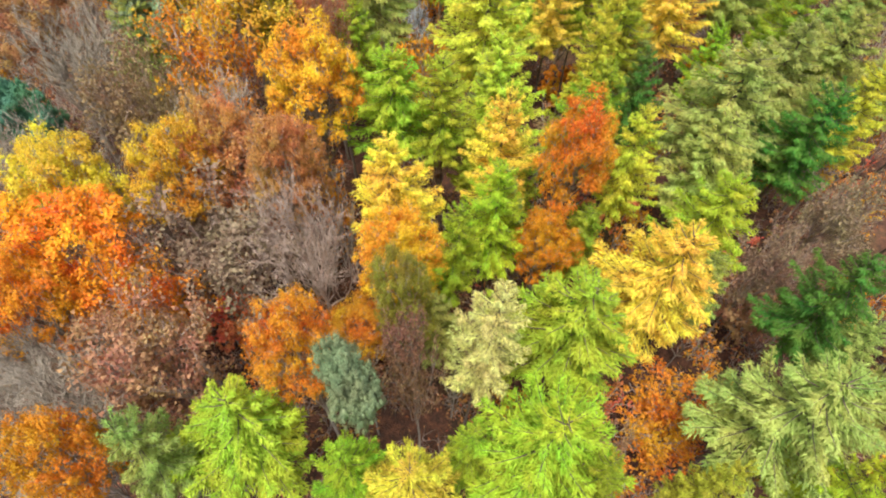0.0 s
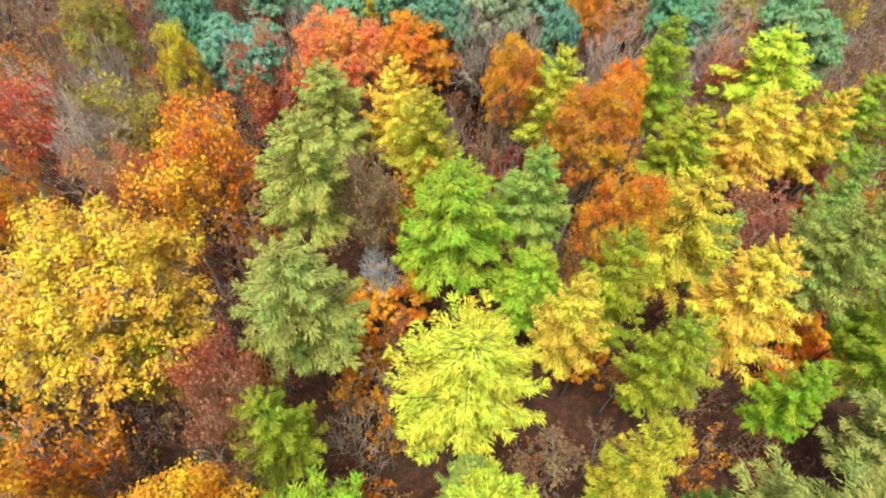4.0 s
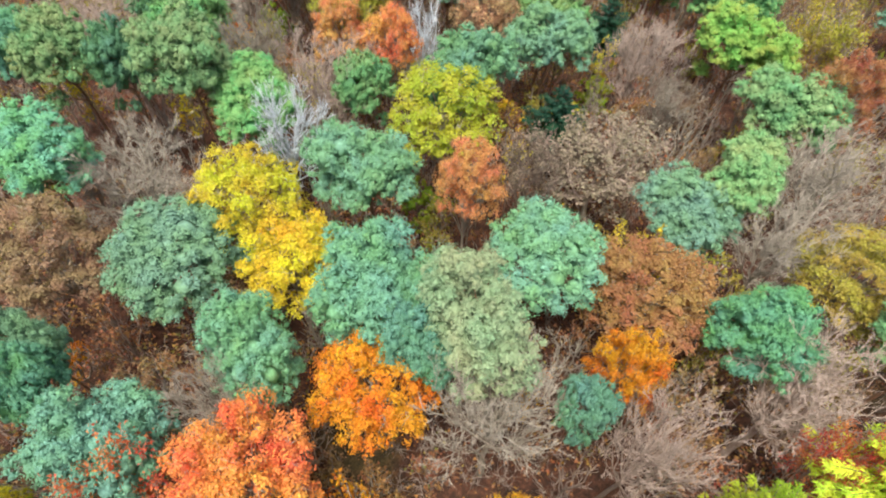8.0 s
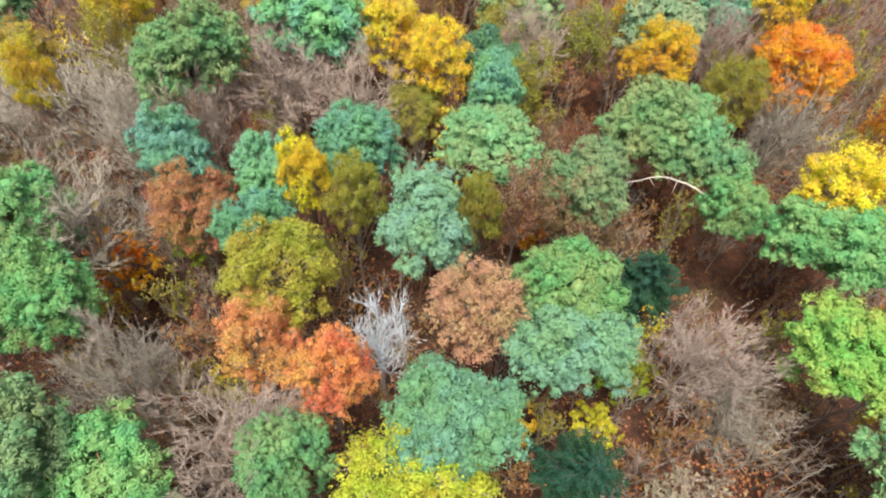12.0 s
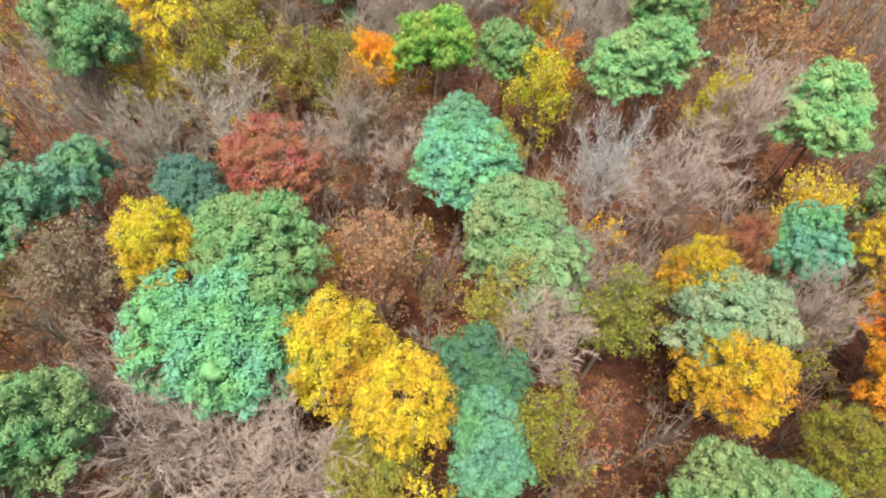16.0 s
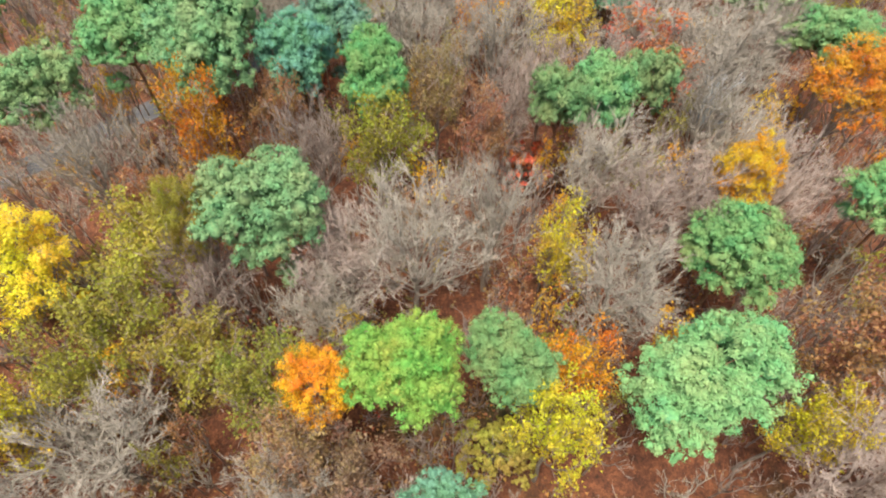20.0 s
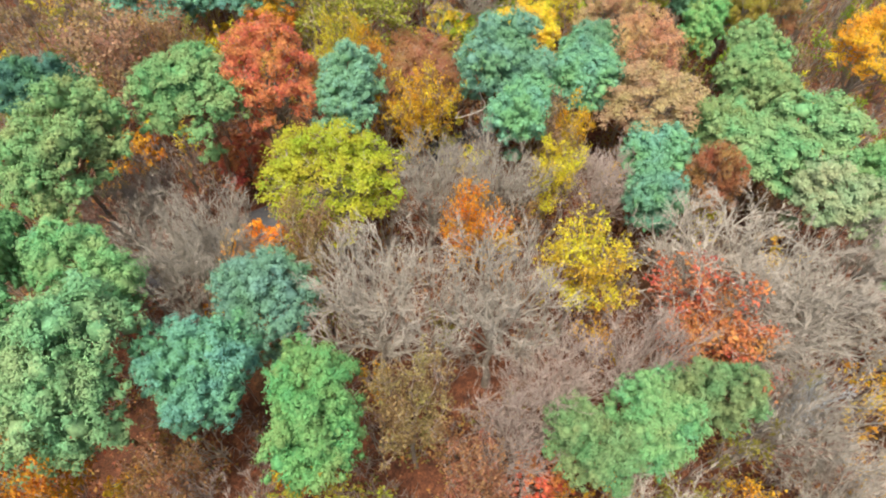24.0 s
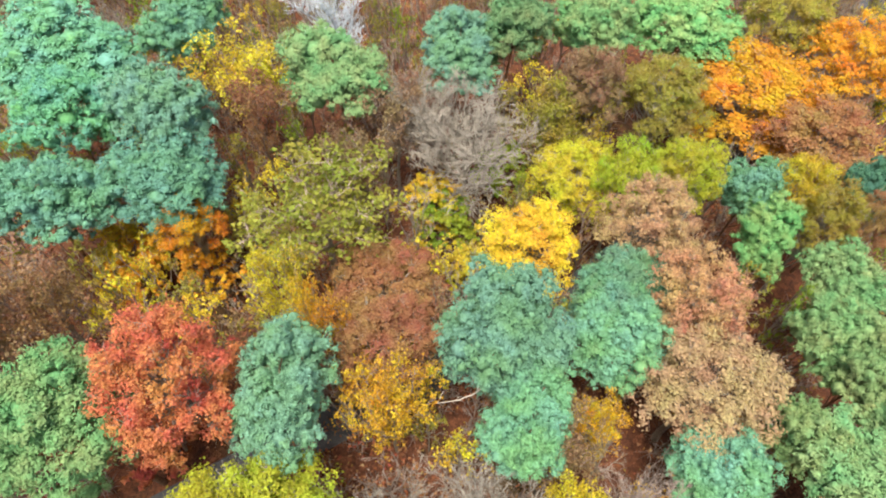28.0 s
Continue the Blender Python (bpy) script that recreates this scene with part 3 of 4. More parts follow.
LEAVES = {"orange": (0.74, 0.285, 0.03), "amber": (0.78, 0.42, 0.04), "yellow": (0.70, 0.53, 0.05), "rust": (0.41, 0.165, 0.10), "red": (0.62, 0.17, 0.09),
          "brown": (0.36, 0.225, 0.125), "russet": (0.43, 0.205, 0.10), "olive": (0.38, 0.33, 0.06), "tan": (0.53, 0.325, 0.19), "taupe": (0.30, 0.22, 0.16), "copper": (0.66, 0.30, 0.115), "coral": (0.78, 0.235, 0.08), "lime": (0.45, 0.455, 0.045),
          "green": (0.26, 0.32, 0.03), "dark_green": (0.05, 0.12, 0.05)}
WORDS = {"teal": "blue-green", "grey_green": "grey-green", "dark_green": "dark green", "lime": "yellow-green", "pinkish": "pinkish-brown", "pale_grey": "pale grey", "taupe": "greyish-brown", "tan": "pale tan", "copper": "copper-orange", "coral": "coral-red", "rust": "rust-red"}
NAMES = {"pine": "pine_tree", "larch": "larch_tree", "broadleaf": "broadleaf_tree", "thinning": "broadleaf_tree", "bare": "bare_tree",
         "shrub": "sapling", "young_spruce": "spruce_tree"}
SAYS = {"pine": "pine with a rounded, clumped {} needle crown", "larch": "slender larch with feathery {} autumn needles",
        "broadleaf": "broadleaf tree in full {} autumn leaf", "thinning": "half-bare broadleaf tree with thinning {} leaves",
        "bare": "leafless tree with a fan of {} twigs", "shrub": "young understorey tree with loose {} leaves",
        "young_spruce": "young {} spruce standing under the pines"}
PLANTED, SPOTS = {}, []
CHANCE = random.Random(7)


def plant(kind, colour, x, y, height, radius, tilt=2.5):
    """A tree of that kind, with its foot on the ground at x, y."""
    shelf = kind + "_" + colour if kind + "_" + colour in KINDS else kind
    kinds = KINDS[shelf]
    n = PLANTED.get(shelf, 0)
    PLANTED[shelf] = n + 1
    SPOTS.append((x, y, radius))
    pieces, h, r = kinds[n % len(kinds)]
    tree = new(NAMES[kind])
    tree.empty_display_size = 0.5
    s = radius / r
    tree.matrix_world = pose(x, y, swell(x, y) - 0.05, CHANCE.uniform(-tilt, tilt), CHANCE.uniform(-tilt, tilt), CHANCE.uniform(0, 360)) @ Matrix.Diagonal((s, s, height / h, 1))
    size = "broad " if radius > 4.3 else "small " if radius < 2.3 and kind != "shrub" else ""
    tagged(tree, size + SAYS[kind].format(WORDS.get(colour, colour)), "tree", NAMES[kind].replace("_tree", "") + " trees of the wood")
    shades = NEEDLES if kind == "pine" else LARCH if kind == "larch" else SPRUCE if kind == "young_spruce" else LEAVES
    for name, me, leafy in pieces:
        ob = new(name, me)
        ob.parent = tree
        if leafy:
            c = shades[colour]
            ob.color = (*[v * CHANCE.uniform(0.9, 1.1) for v in c], 1)
    return tree


def dead_limb(near, *points):
    """A pale, barkless limb that reaches out of the tree nearest to near, with a few snapped side shoots."""
    tree = min((o for o in scene.objects if o.name.startswith("pine_tree")), key=lambda o: math.hypot(o.location.x - near[0], o.location.y - near[1]))
    rng = np.random.RandomState(int(abs(near[0]) * 10))
    pts = np.array(points, float)
    s = np.linspace(0, len(pts) - 1, 14)
    line = np.stack([np.interp(s, np.arange(len(pts)), pts[:, k]) for k in range(3)], 1)
    line[1:-1] = (line[:-2] + 2 * line[1:-1] + line[2:]) / 4 + rng.normal(0, 0.04, (12, 3))
    t = Tubes()
    t.limb(line, np.linspace(0.09, 0.025, 14), 6)
    for i in range(5, 14, 2):
        e = unit(ball(rng, 1)[0] + np.array([0, 0, 0.2]))
        t.limb(bent(rng, line[i], line[i] + e * rng.uniform(0.7, 1.6), 4, 0.05, 0.05), [0.035, 0.03, 0.02, 0.008], 4)
    ob = new("dead_limb", t.mesh("dead_limb", B_PALE))
    ob.parent, ob.matrix_parent_inverse = tree, tree.matrix_basis.inverted()
    ob["label"] = "pale dead limb without bark"


# ---- the trees, from the start of the flight to its end: kind, colour, x, y, height, crown radius ----
plant("broadleaf", "orange", -18.5, 5.5, 22.1, 2.4)
plant("larch", "green", 8.1, 6.2, 21.4, 1.6)
plant("larch", "grey_green", -14.7, 6.2, 20.5, 2.3)
plant("larch", "green", -4.0, 6.6, 21.7, 2.0)
plant("larch", "yellow", -0.7, 6.8, 21.8, 2.7)
plant("larch", "yellow", 13.6, 6.9, 21.4, 1.6)
plant("larch", "green", 20.0, 7.5, 21.6, 1.9)
plant("larch", "green", -10.2, 7.8, 21.1, 3.6)
plant("bare", "grey", -19.9, 8.3, 20.5, 3.9)
plant("larch", "green", 5.3, 8.3, 21.8, 4.0)
plant("pine", "grey_green", -4.2, 10.5, 23.1, 2.1)
plant("bare", "grey", -23.9, 11.3, 20.2, 3.1)
plant("thinning", "brown", -1.0, 11.4, 23.0, 1.9)
plant("larch", "grey_green", 17.8, 11.4, 23.2, 4.3)
plant("broadleaf", "orange", -6.8, 11.6, 24.0, 2.4)
plant("thinning", "brown", -16.1, 12.5, 20.8, 4.4)
plant("larch", "grey_green", 23.5, 12.7, 21.3, 2.6)
plant("larch", "cream", 1.9, 13.0, 24.9, 2.3)
plant("thinning", "orange", 15.8, 13.6, 10.4, 4.6)
plant("broadleaf", "orange", -23.8, 14.3, 21.7, 2.8)
plant("broadleaf", "olive", -1.6, 15.1, 24.0, 1.8)
plant("thinning", "orange", -18.0, 16.1, 20.5, 2.9)
plant("larch", "green", 7.8, 16.7, 21.7, 4.3)
plant("broadleaf", "orange", -23.2, 17.9, 21.1, 4.4)
plant("broadleaf", "orange", -5.9, 18.3, 11.8, 2.6)
plant("larch", "dark_green", 23.7, 18.8, 21.0, 2.9)
plant("larch", "orange", 13.1, 18.9, 22.6, 4.0)
plant("broadleaf", "amber", -3.7, 19.7, 20.6, 2.9)
plant("shrub", "red", -17.4, 19.8, 7.5, 2.7)
plant("shrub", "red", -15.1, 20.0, 7.5, 2.7)
plant("larch", "green", -0.2, 20.0, 21.2, 1.8)
plant("bare", "pinkish", -8.4, 20.3, 21.3, 3.5)
plant("thinning", "taupe", -14.3, 20.4, 20.8, 5.0)
plant("broadleaf", "yellow", -24.4, 22.4, 21.9, 3.4)
plant("larch", "green", 3.2, 22.5, 21.8, 2.5)
plant("broadleaf", "orange", 6.6, 23.3, 18.0, 2.3)
plant("shrub", "brown", 25.0, 23.9, 7.5, 2.6)
plant("broadleaf", "amber", -18.9, 24.0, 22.2, 3.0)
plant("larch", "orange", -3.4, 24.0, 22.1, 3.1)
plant("larch", "green", 18.1, 24.3, 20.8, 3.2)
plant("thinning", "taupe", 23.7, 24.5, 16.0, 2.6)
plant("broadleaf", "copper", -11.4, 24.8, 22.7, 2.6)
plant("bare", "grey", -29.5, 25.0, 20.3, 3.3)
plant("broadleaf", "copper", -15.5, 25.8, 22.2, 2.6)
plant("thinning", "copper", -14.3, 26.1, 20.8, 3.8)
plant("broadleaf", "orange", 7.3, 26.9, 23.8, 2.6)
plant("larch", "orange", 2.8, 27.3, 23.3, 2.6)
plant("larch", "yellow", 12.2, 28.2, 21.7, 2.2)
plant("larch", "grey_green", 18.0, 29.0, 21.5, 3.4)
plant("thinning", "taupe", 29.1, 29.1, 17.1, 2.9)
plant("bare", "grey", -17.1, 29.4, 20.9, 3.5)
plant("pine", "dark_green", -32.6, 30.1, 20.2, 2.6)
plant("thinning", "brown", -21.9, 31.5, 20.9, 2.8)
plant("larch", "dark_green", 25.2, 32.4, 21.2, 3.1)
plant("thinning", "brown", -25.5, 32.8, 20.7, 3.7)
plant("larch", "green", -1.1, 33.0, 21.7, 2.6)
plant("broadleaf", "amber", -11.1, 33.3, 23.2, 3.8)
plant("larch", "green", 9.2, 33.7, 21.8, 3.1)
plant("larch", "green", -4.9, 33.8, 21.4, 3.6)
plant("shrub", "red", 14.6, 34.1, 7.5, 2.9)
plant("thinning", "brown", -21.1, 34.2, 21.1, 2.7)
plant("larch", "yellow", 3.5, 34.3, 21.8, 3.1)
plant("larch", "grey_green", 19.9, 34.5, 22.5, 4.3)
plant("thinning", "orange", -18.2, 34.9, 23.4, 4.4)
plant("larch", "dark_green", 13.8, 35.3, 20.9, 2.2)
plant("larch", "yellow", 31.1, 35.6, 20.5, 2.5)
plant("bare", "grey", -30.8, 36.0, 20.4, 4.4)
plant("larch", "yellow", 9.9, 37.1, 24.2, 2.1)
plant("larch", "grey_green", -26.2, 38.4, 20.4, 2.8)
plant("thinning", "russet", -10.1, 38.9, 21.7, 2.7)
plant("broadleaf", "russet", -35.1, 39.2, 21.6, 4.5)
plant("larch", "green", -8.2, 39.4, 21.4, 2.3)
plant("larch", "grey_green", 25.6, 40.1, 20.9, 3.4)
plant("larch", "yellow", 1.9, 41.6, 23.0, 4.2)
plant("pine", "grey_green", -26.6, 41.6, 20.8, 3.1)
plant("thinning", "red", -11.4, 41.7, 21.7, 2.4)
plant("larch", "grey_green", 31.2, 42.7, 20.4, 4.0)
plant("broadleaf", "yellow", -18.4, 43.7, 23.6, 5.7)
plant("larch", "green", 13.7, 44.2, 21.8, 2.5)
plant("larch", "grey_green", -8.9, 46.0, 23.6, 3.7)
plant("larch", "green", 27.7, 46.0, 20.7, 2.6)
plant("larch", "orange", 7.5, 46.7, 22.3, 2.3)
plant("larch", "orange", 18.1, 47.2, 22.7, 3.2)
plant("shrub", "orange", -5.3, 47.6, 7.5, 2.4)
plant("larch", "green", 10.2, 47.6, 23.1, 2.3)
plant("shrub", "orange", 10.8, 49.5, 7.5, 2.7)
plant("broadleaf", "orange", -31.1, 50.4, 21.5, 3.0)
plant("larch", "grey_green", 24.1, 52.5, 22.1, 3.4)
plant("shrub", "orange", -4.9, 53.0, 7.5, 3.8)
plant("broadleaf", "orange", 9.6, 53.0, 23.4, 2.5)
plant("larch", "yellow", 14.7, 53.1, 22.9, 3.4)
plant("bare", "white", -5.2, 53.1, 12.3, 1.6)
plant("shrub", "orange", 27.9, 53.3, 7.5, 4.3)
plant("larch", "green", 0.1, 53.6, 20.8, 4.3)
plant("larch", "grey_green", 30.3, 55.4, 19.9, 2.7)
plant("thinning", "amber", -20.5, 55.7, 19.5, 4.2)
plant("larch", "grey_green", -9.9, 56.1, 22.9, 3.6)
plant("larch", "grey_green", 6.4, 56.2, 20.5, 2.7)
plant("thinning", "copper", -24.2, 56.2, 19.2, 2.9)
plant("thinning", "brown", -5.5, 56.4, 20.9, 2.6)
plant("thinning", "rust", 23.4, 58.3, 15.0, 3.6)
plant("thinning", "orange", -18.1, 59.4, 19.6, 4.0)
plant("bare", "grey", -27.6, 60.5, 19.2, 4.0)
plant("broadleaf", "orange", 10.2, 61.2, 21.1, 3.2)
plant("thinning", "red", -32.9, 61.2, 19.0, 3.3)
plant("bare", "grey", -37.3, 61.7, 18.9, 4.7)
plant("larch", "yellow", -1.8, 61.9, 19.5, 2.8)
plant("thinning", "olive", -25.0, 62.0, 19.1, 4.0)
plant("shrub", "orange", -5.5, 62.3, 7.5, 2.5)
plant("larch", "green", 16.9, 62.9, 19.2, 3.3)
plant("larch", "grey_green", -9.7, 63.4, 20.7, 3.1)
plant("larch", "orange", 22.2, 64.4, 19.3, 3.2)
plant("larch", "orange", -5.2, 64.8, 19.2, 2.8)
plant("bare", "grey", -27.4, 65.6, 19.0, 2.8)
plant("larch", "yellow", 7.4, 66.0, 20.9, 2.9)
plant("broadleaf", "orange", 12.7, 66.5, 19.8, 2.4)
plant("broadleaf", "orange", 36.0, 66.7, 20.2, 1.7)
plant("larch", "orange", 28.4, 66.9, 18.8, 2.6)
plant("broadleaf", "yellow", -22.2, 66.9, 20.5, 1.8)
plant("broadleaf", "orange", 3.6, 67.0, 20.9, 2.4)
plant("shrub", "red", 8.2, 67.8, 7.5, 2.6)
plant("larch", "green", 32.6, 67.8, 18.5, 3.2)
plant("thinning", "red", -16.4, 68.1, 18.7, 3.0)
plant("shrub", "red", 5.8, 68.4, 7.5, 2.4)
plant("larch", "green", 16.4, 68.7, 22.3, 2.8)
plant("broadleaf", "olive", -30.3, 69.3, 20.1, 2.8)
plant("broadleaf", "coral", -9.2, 69.3, 20.1, 3.9)
plant("pine", "teal", -18.9, 71.3, 17.7, 3.6)
plant("shrub", "red", 34.5, 71.5, 7.5, 5.2)
plant("larch", "yellow", 26.1, 72.3, 19.8, 4.0)
plant("bare", "pinkish", 12.2, 72.8, 18.7, 3.4)
plant("pine", "teal", -23.3, 72.9, 18.9, 2.2)
plant("thinning", "red", 22.8, 73.1, 18.8, 1.9)
plant("bare", "grey", -13.4, 74.3, 17.8, 3.1)
plant("bare", "grey", 3.5, 74.3, 18.6, 4.5)
plant("pine", "teal", 7.9, 74.6, 18.5, 1.7)
plant("broadleaf", "orange", -4.4, 76.1, 15.3, 4.0)
plant("pine", "teal", -24.6, 76.3, 18.0, 2.4)
plant("broadleaf", "orange", 10.4, 77.2, 19.2, 2.3)
plant("bare", "pinkish", 23.3, 77.3, 17.8, 4.4)
plant("pine", "teal", -11.5, 77.4, 17.7, 3.4)
plant("pine", "teal", -1.4, 78.3, 18.1, 2.6)
plant("pine", "grey_green", 2.5, 78.7, 21.0, 4.3)
plant("pine", "green", 31.3, 79.5, 17.3, 4.0)
plant("thinning", "red", -36.0, 80.4, 17.3, 4.1)
plant("pine", "teal", 21.7, 81.6, 16.5, 3.3)
plant("pine", "teal", -4.7, 82.4, 17.3, 4.4)
plant("broadleaf", "brown", -27.8, 83.9, 17.3, 4.3)
plant("shrub", "red", -2.8, 84.4, 7.5, 2.7)
plant("pine", "teal", -19.2, 84.7, 16.3, 4.6)
plant("broadleaf", "russet", 14.8, 84.8, 14.8, 4.7)
plant("broadleaf", "yellow", -11.8, 85.5, 15.4, 4.0)
plant("pine", "teal", 6.5, 86.2, 16.1, 4.4)
plant("broadleaf", "olive", 30.1, 87.3, 15.4, 4.8)
plant("broadleaf", "yellow", -15.6, 89.6, 17.3, 4.1)
plant("bare", "grey", 25.6, 90.5, 15.7, 3.7)
plant("pine", "teal", -31.1, 91.0, 18.6, 4.1)
plant("bare", "grey", -24.6, 91.3, 17.2, 5.4)
plant("broadleaf", "orange", 36.0, 91.5, 17.9, 2.7)
plant("broadleaf", "copper", 0.9, 91.6, 18.5, 2.7)
plant("pine", "teal", -6.6, 92.0, 18.1, 4.2)
plant("pine", "teal", 18.6, 93.2, 14.4, 3.9)
plant("thinning", "taupe", 5.9, 95.1, 16.5, 2.9)
plant("bare", "white", -14.1, 95.7, 19.0, 3.5)
plant("shrub", "red", -47.5, 95.8, 7.5, 3.8)
plant("pine", "green", 24.7, 96.5, 15.9, 4.0)
plant("shrub", "green", -3.2, 96.7, 7.5, 2.1)
plant("bare", "grey", 31.3, 97.6, 16.2, 4.6)
plant("thinning", "taupe", 12.4, 98.3, 13.7, 5.9)
plant("pine", "green", -17.8, 100.1, 17.0, 4.7)
plant("broadleaf", "lime", -1.3, 100.5, 17.3, 4.9)
plant("pine", "green", -22.5, 101.2, 20.4, 3.7)
plant("pine", "dark_green", -29.1, 102.0, 18.3, 2.5)
plant("pine", "green", -33.6, 102.3, 19.3, 3.3)
plant("pine", "green", -8.9, 102.6, 16.6, 2.7)
plant("bare", "pinkish", -11.8, 103.5, 16.9, 4.8)
plant("young_spruce", "dark_green", 9.0, 103.7, 13.6, 2.7)
plant("pine", "teal", -38.8, 103.9, 18.0, 3.1)
plant("pine", "green", 28.7, 104.2, 16.1, 4.3)
plant("broadleaf", "russet", 34.6, 104.9, 18.0, 3.4)
plant("pine", "teal", 0.0, 105.2, 18.1, 4.0)
plant("bare", "grey", -19.2, 106.8, 17.9, 3.5)
plant("broadleaf", "copper", -7.1, 107.3, 18.2, 2.6)
plant("bare", "pinkish", -33.1, 108.8, 18.0, 4.4)
plant("shrub", "yellow", 11.5, 108.8, 7.5, 2.0)
plant("shrub", "yellow", 5.2, 108.8, 7.5, 2.1)
plant("bare", "grey", 19.8, 109.1, 12.0, 3.2)
plant("broadleaf", "copper", -11.2, 110.0, 17.0, 2.8)
plant("bare", "white", -4.2, 110.7, 17.1, 2.5)
plant("thinning", "taupe", 22.7, 110.8, 9.5, 3.4)
plant("pine", "teal", 7.8, 111.3, 17.1, 4.0)
plant("pine", "lime", 26.0, 111.6, 17.7, 4.4)
plant("pine", "green", -25.9, 111.7, 17.5, 3.5)
plant("pine", "teal", -30.2, 111.8, 18.0, 2.6)
plant("broadleaf", "tan", 1.2, 112.2, 18.6, 3.2)
plant("bare", "pinkish", 17.3, 112.2, 16.2, 3.8)
plant("shrub", "green", 14.2, 112.8, 7.5, 2.2)
plant("broadleaf", "olive", -11.5, 113.9, 18.2, 3.8)
plant("pine", "green", 8.1, 115.2, 17.2, 3.7)
plant("thinning", "olive", 36.6, 116.0, 16.7, 3.9)
plant("pine", "green", -29.6, 117.5, 19.1, 3.2)
plant("pine", "teal", -13.3, 118.4, 17.7, 2.4)
plant("bare", "grey", -27.1, 118.4, 17.9, 5.2)
plant("young_spruce", "dark_green", 15.3, 118.8, 13.6, 2.7)
plant("pine", "teal", -2.2, 118.9, 17.5, 4.1)
plant("broadleaf", "russet", -18.9, 119.3, 18.0, 3.1)
plant("shrub", "orange", -27.9, 119.7, 7.5, 3.7)
plant("broadleaf", "olive", 2.4, 120.8, 18.8, 1.8)
plant("broadleaf", "olive", -7.3, 120.9, 18.9, 2.1)
plant("pine", "green", 28.5, 121.8, 16.8, 4.3)
plant("broadleaf", "brown", -35.0, 121.9, 19.2, 3.1)
plant("shrub", "green", -22.2, 122.2, 7.5, 2.2)
plant("broadleaf", "yellow", -10.3, 122.5, 19.0, 2.1)
plant("pine", "teal", -13.6, 122.6, 17.6, 3.2)
plant("pine", "teal", -20.9, 123.0, 18.6, 3.5)
plant("thinning", "brown", 9.7, 123.4, 16.8, 2.7)
plant("thinning", "brown", 5.3, 123.8, 16.9, 2.9)
plant("pine", "green", 21.2, 124.6, 15.7, 2.6)
plant("pine", "green", 9.9, 125.4, 16.7, 3.4)
plant("broadleaf", "yellow", 30.8, 125.9, 17.8, 3.9)
plant("pine", "teal", -7.7, 127.0, 17.4, 3.4)
plant("shrub", "orange", 7.0, 127.2, 7.5, 2.5)
plant("bare", "grey", -38.0, 128.2, 17.5, 4.6)
plant("bare", "grey", -26.5, 128.3, 17.8, 3.3)
plant("pine", "green", 2.7, 128.6, 15.7, 4.2)
plant("pine", "green", 21.0, 128.8, 15.3, 2.8)
plant("bare", "pinkish", -21.4, 129.5, 18.0, 3.8)
plant("broadleaf", "yellow", -34.4, 130.9, 19.0, 2.0)
plant("bare", "grey", -29.5, 131.3, 17.8, 5.0)
plant("pine", "green", 20.2, 132.5, 15.9, 3.4)
plant("pine", "green", 16.0, 132.8, 16.3, 3.8)
plant("pine", "green", -22.6, 133.1, 20.9, 4.4)
plant("bare", "grey", 28.9, 134.2, 16.0, 3.9)
plant("bare", "pinkish", -9.3, 134.9, 17.1, 4.7)
plant("broadleaf", "olive", -3.7, 135.5, 13.0, 3.0)
plant("bare", "pinkish", -17.2, 136.2, 17.6, 5.3)
plant("broadleaf", "olive", 24.2, 136.3, 17.4, 2.8)
plant("pine", "teal", 3.1, 136.4, 16.5, 3.1)
plant("bare", "pinkish", -14.8, 136.5, 17.5, 5.4)
plant("thinning", "olive", -30.7, 136.6, 17.7, 2.8)
plant("thinning", "orange", 39.2, 137.1, 16.1, 2.5)
plant("thinning", "olive", 6.5, 137.1, 16.3, 3.1)
plant("broadleaf", "yellow", -2.2, 138.4, 18.1, 3.1)
plant("broadleaf", "orange", 30.9, 140.3, 17.1, 3.9)
plant("pine", "teal", -13.0, 140.4, 19.1, 5.0)
plant("pine", "dark_green", 2.7, 140.4, 15.0, 3.0)
plant("broadleaf", "yellow", -31.4, 140.6, 20.0, 2.8)
plant("broadleaf", "amber", 18.2, 141.0, 17.3, 3.2)
plant("broadleaf", "yellow", -6.2, 141.1, 18.5, 3.6)
plant("bare", "pinkish", 6.3, 144.6, 16.0, 3.6)
plant("pine", "grey_green", 18.8, 144.8, 16.9, 4.1)
plant("broadleaf", "orange", 33.5, 145.4, 14.3, 4.6)
plant("thinning", "olive", 3.5, 145.7, 15.9, 3.5)
plant("pine", "green", -11.5, 145.9, 19.7, 4.3)
plant("thinning", "olive", 12.2, 146.3, 16.0, 3.6)
plant("thinning", "taupe", -26.1, 146.6, 16.7, 3.9)
plant("broadleaf", "yellow", -19.1, 147.4, 17.9, 2.9)
plant("bare", "pinkish", 26.7, 147.7, 15.6, 3.2)
plant("broadleaf", "amber", 16.6, 148.3, 17.6, 2.4)
plant("thinning", "tan", -4.9, 148.7, 16.4, 3.8)
plant("bare", "pinkish", 9.4, 149.5, 15.8, 4.0)
plant("pine", "teal", -31.3, 149.6, 18.1, 3.8)
plant("broadleaf", "russet", 19.8, 150.4, 17.4, 2.2)
plant("pine", "green", 5.7, 151.6, 15.2, 5.2)
plant("broadleaf", "yellow", 33.3, 152.5, 16.7, 2.8)
plant("pine", "teal", 27.0, 153.2, 14.8, 2.9)
plant("pine", "dark_green", -19.6, 153.2, 15.8, 3.8)
plant("pine", "teal", -28.4, 154.1, 16.6, 3.1)
plant("pine", "grey_green", -38.1, 155.4, 17.1, 3.5)
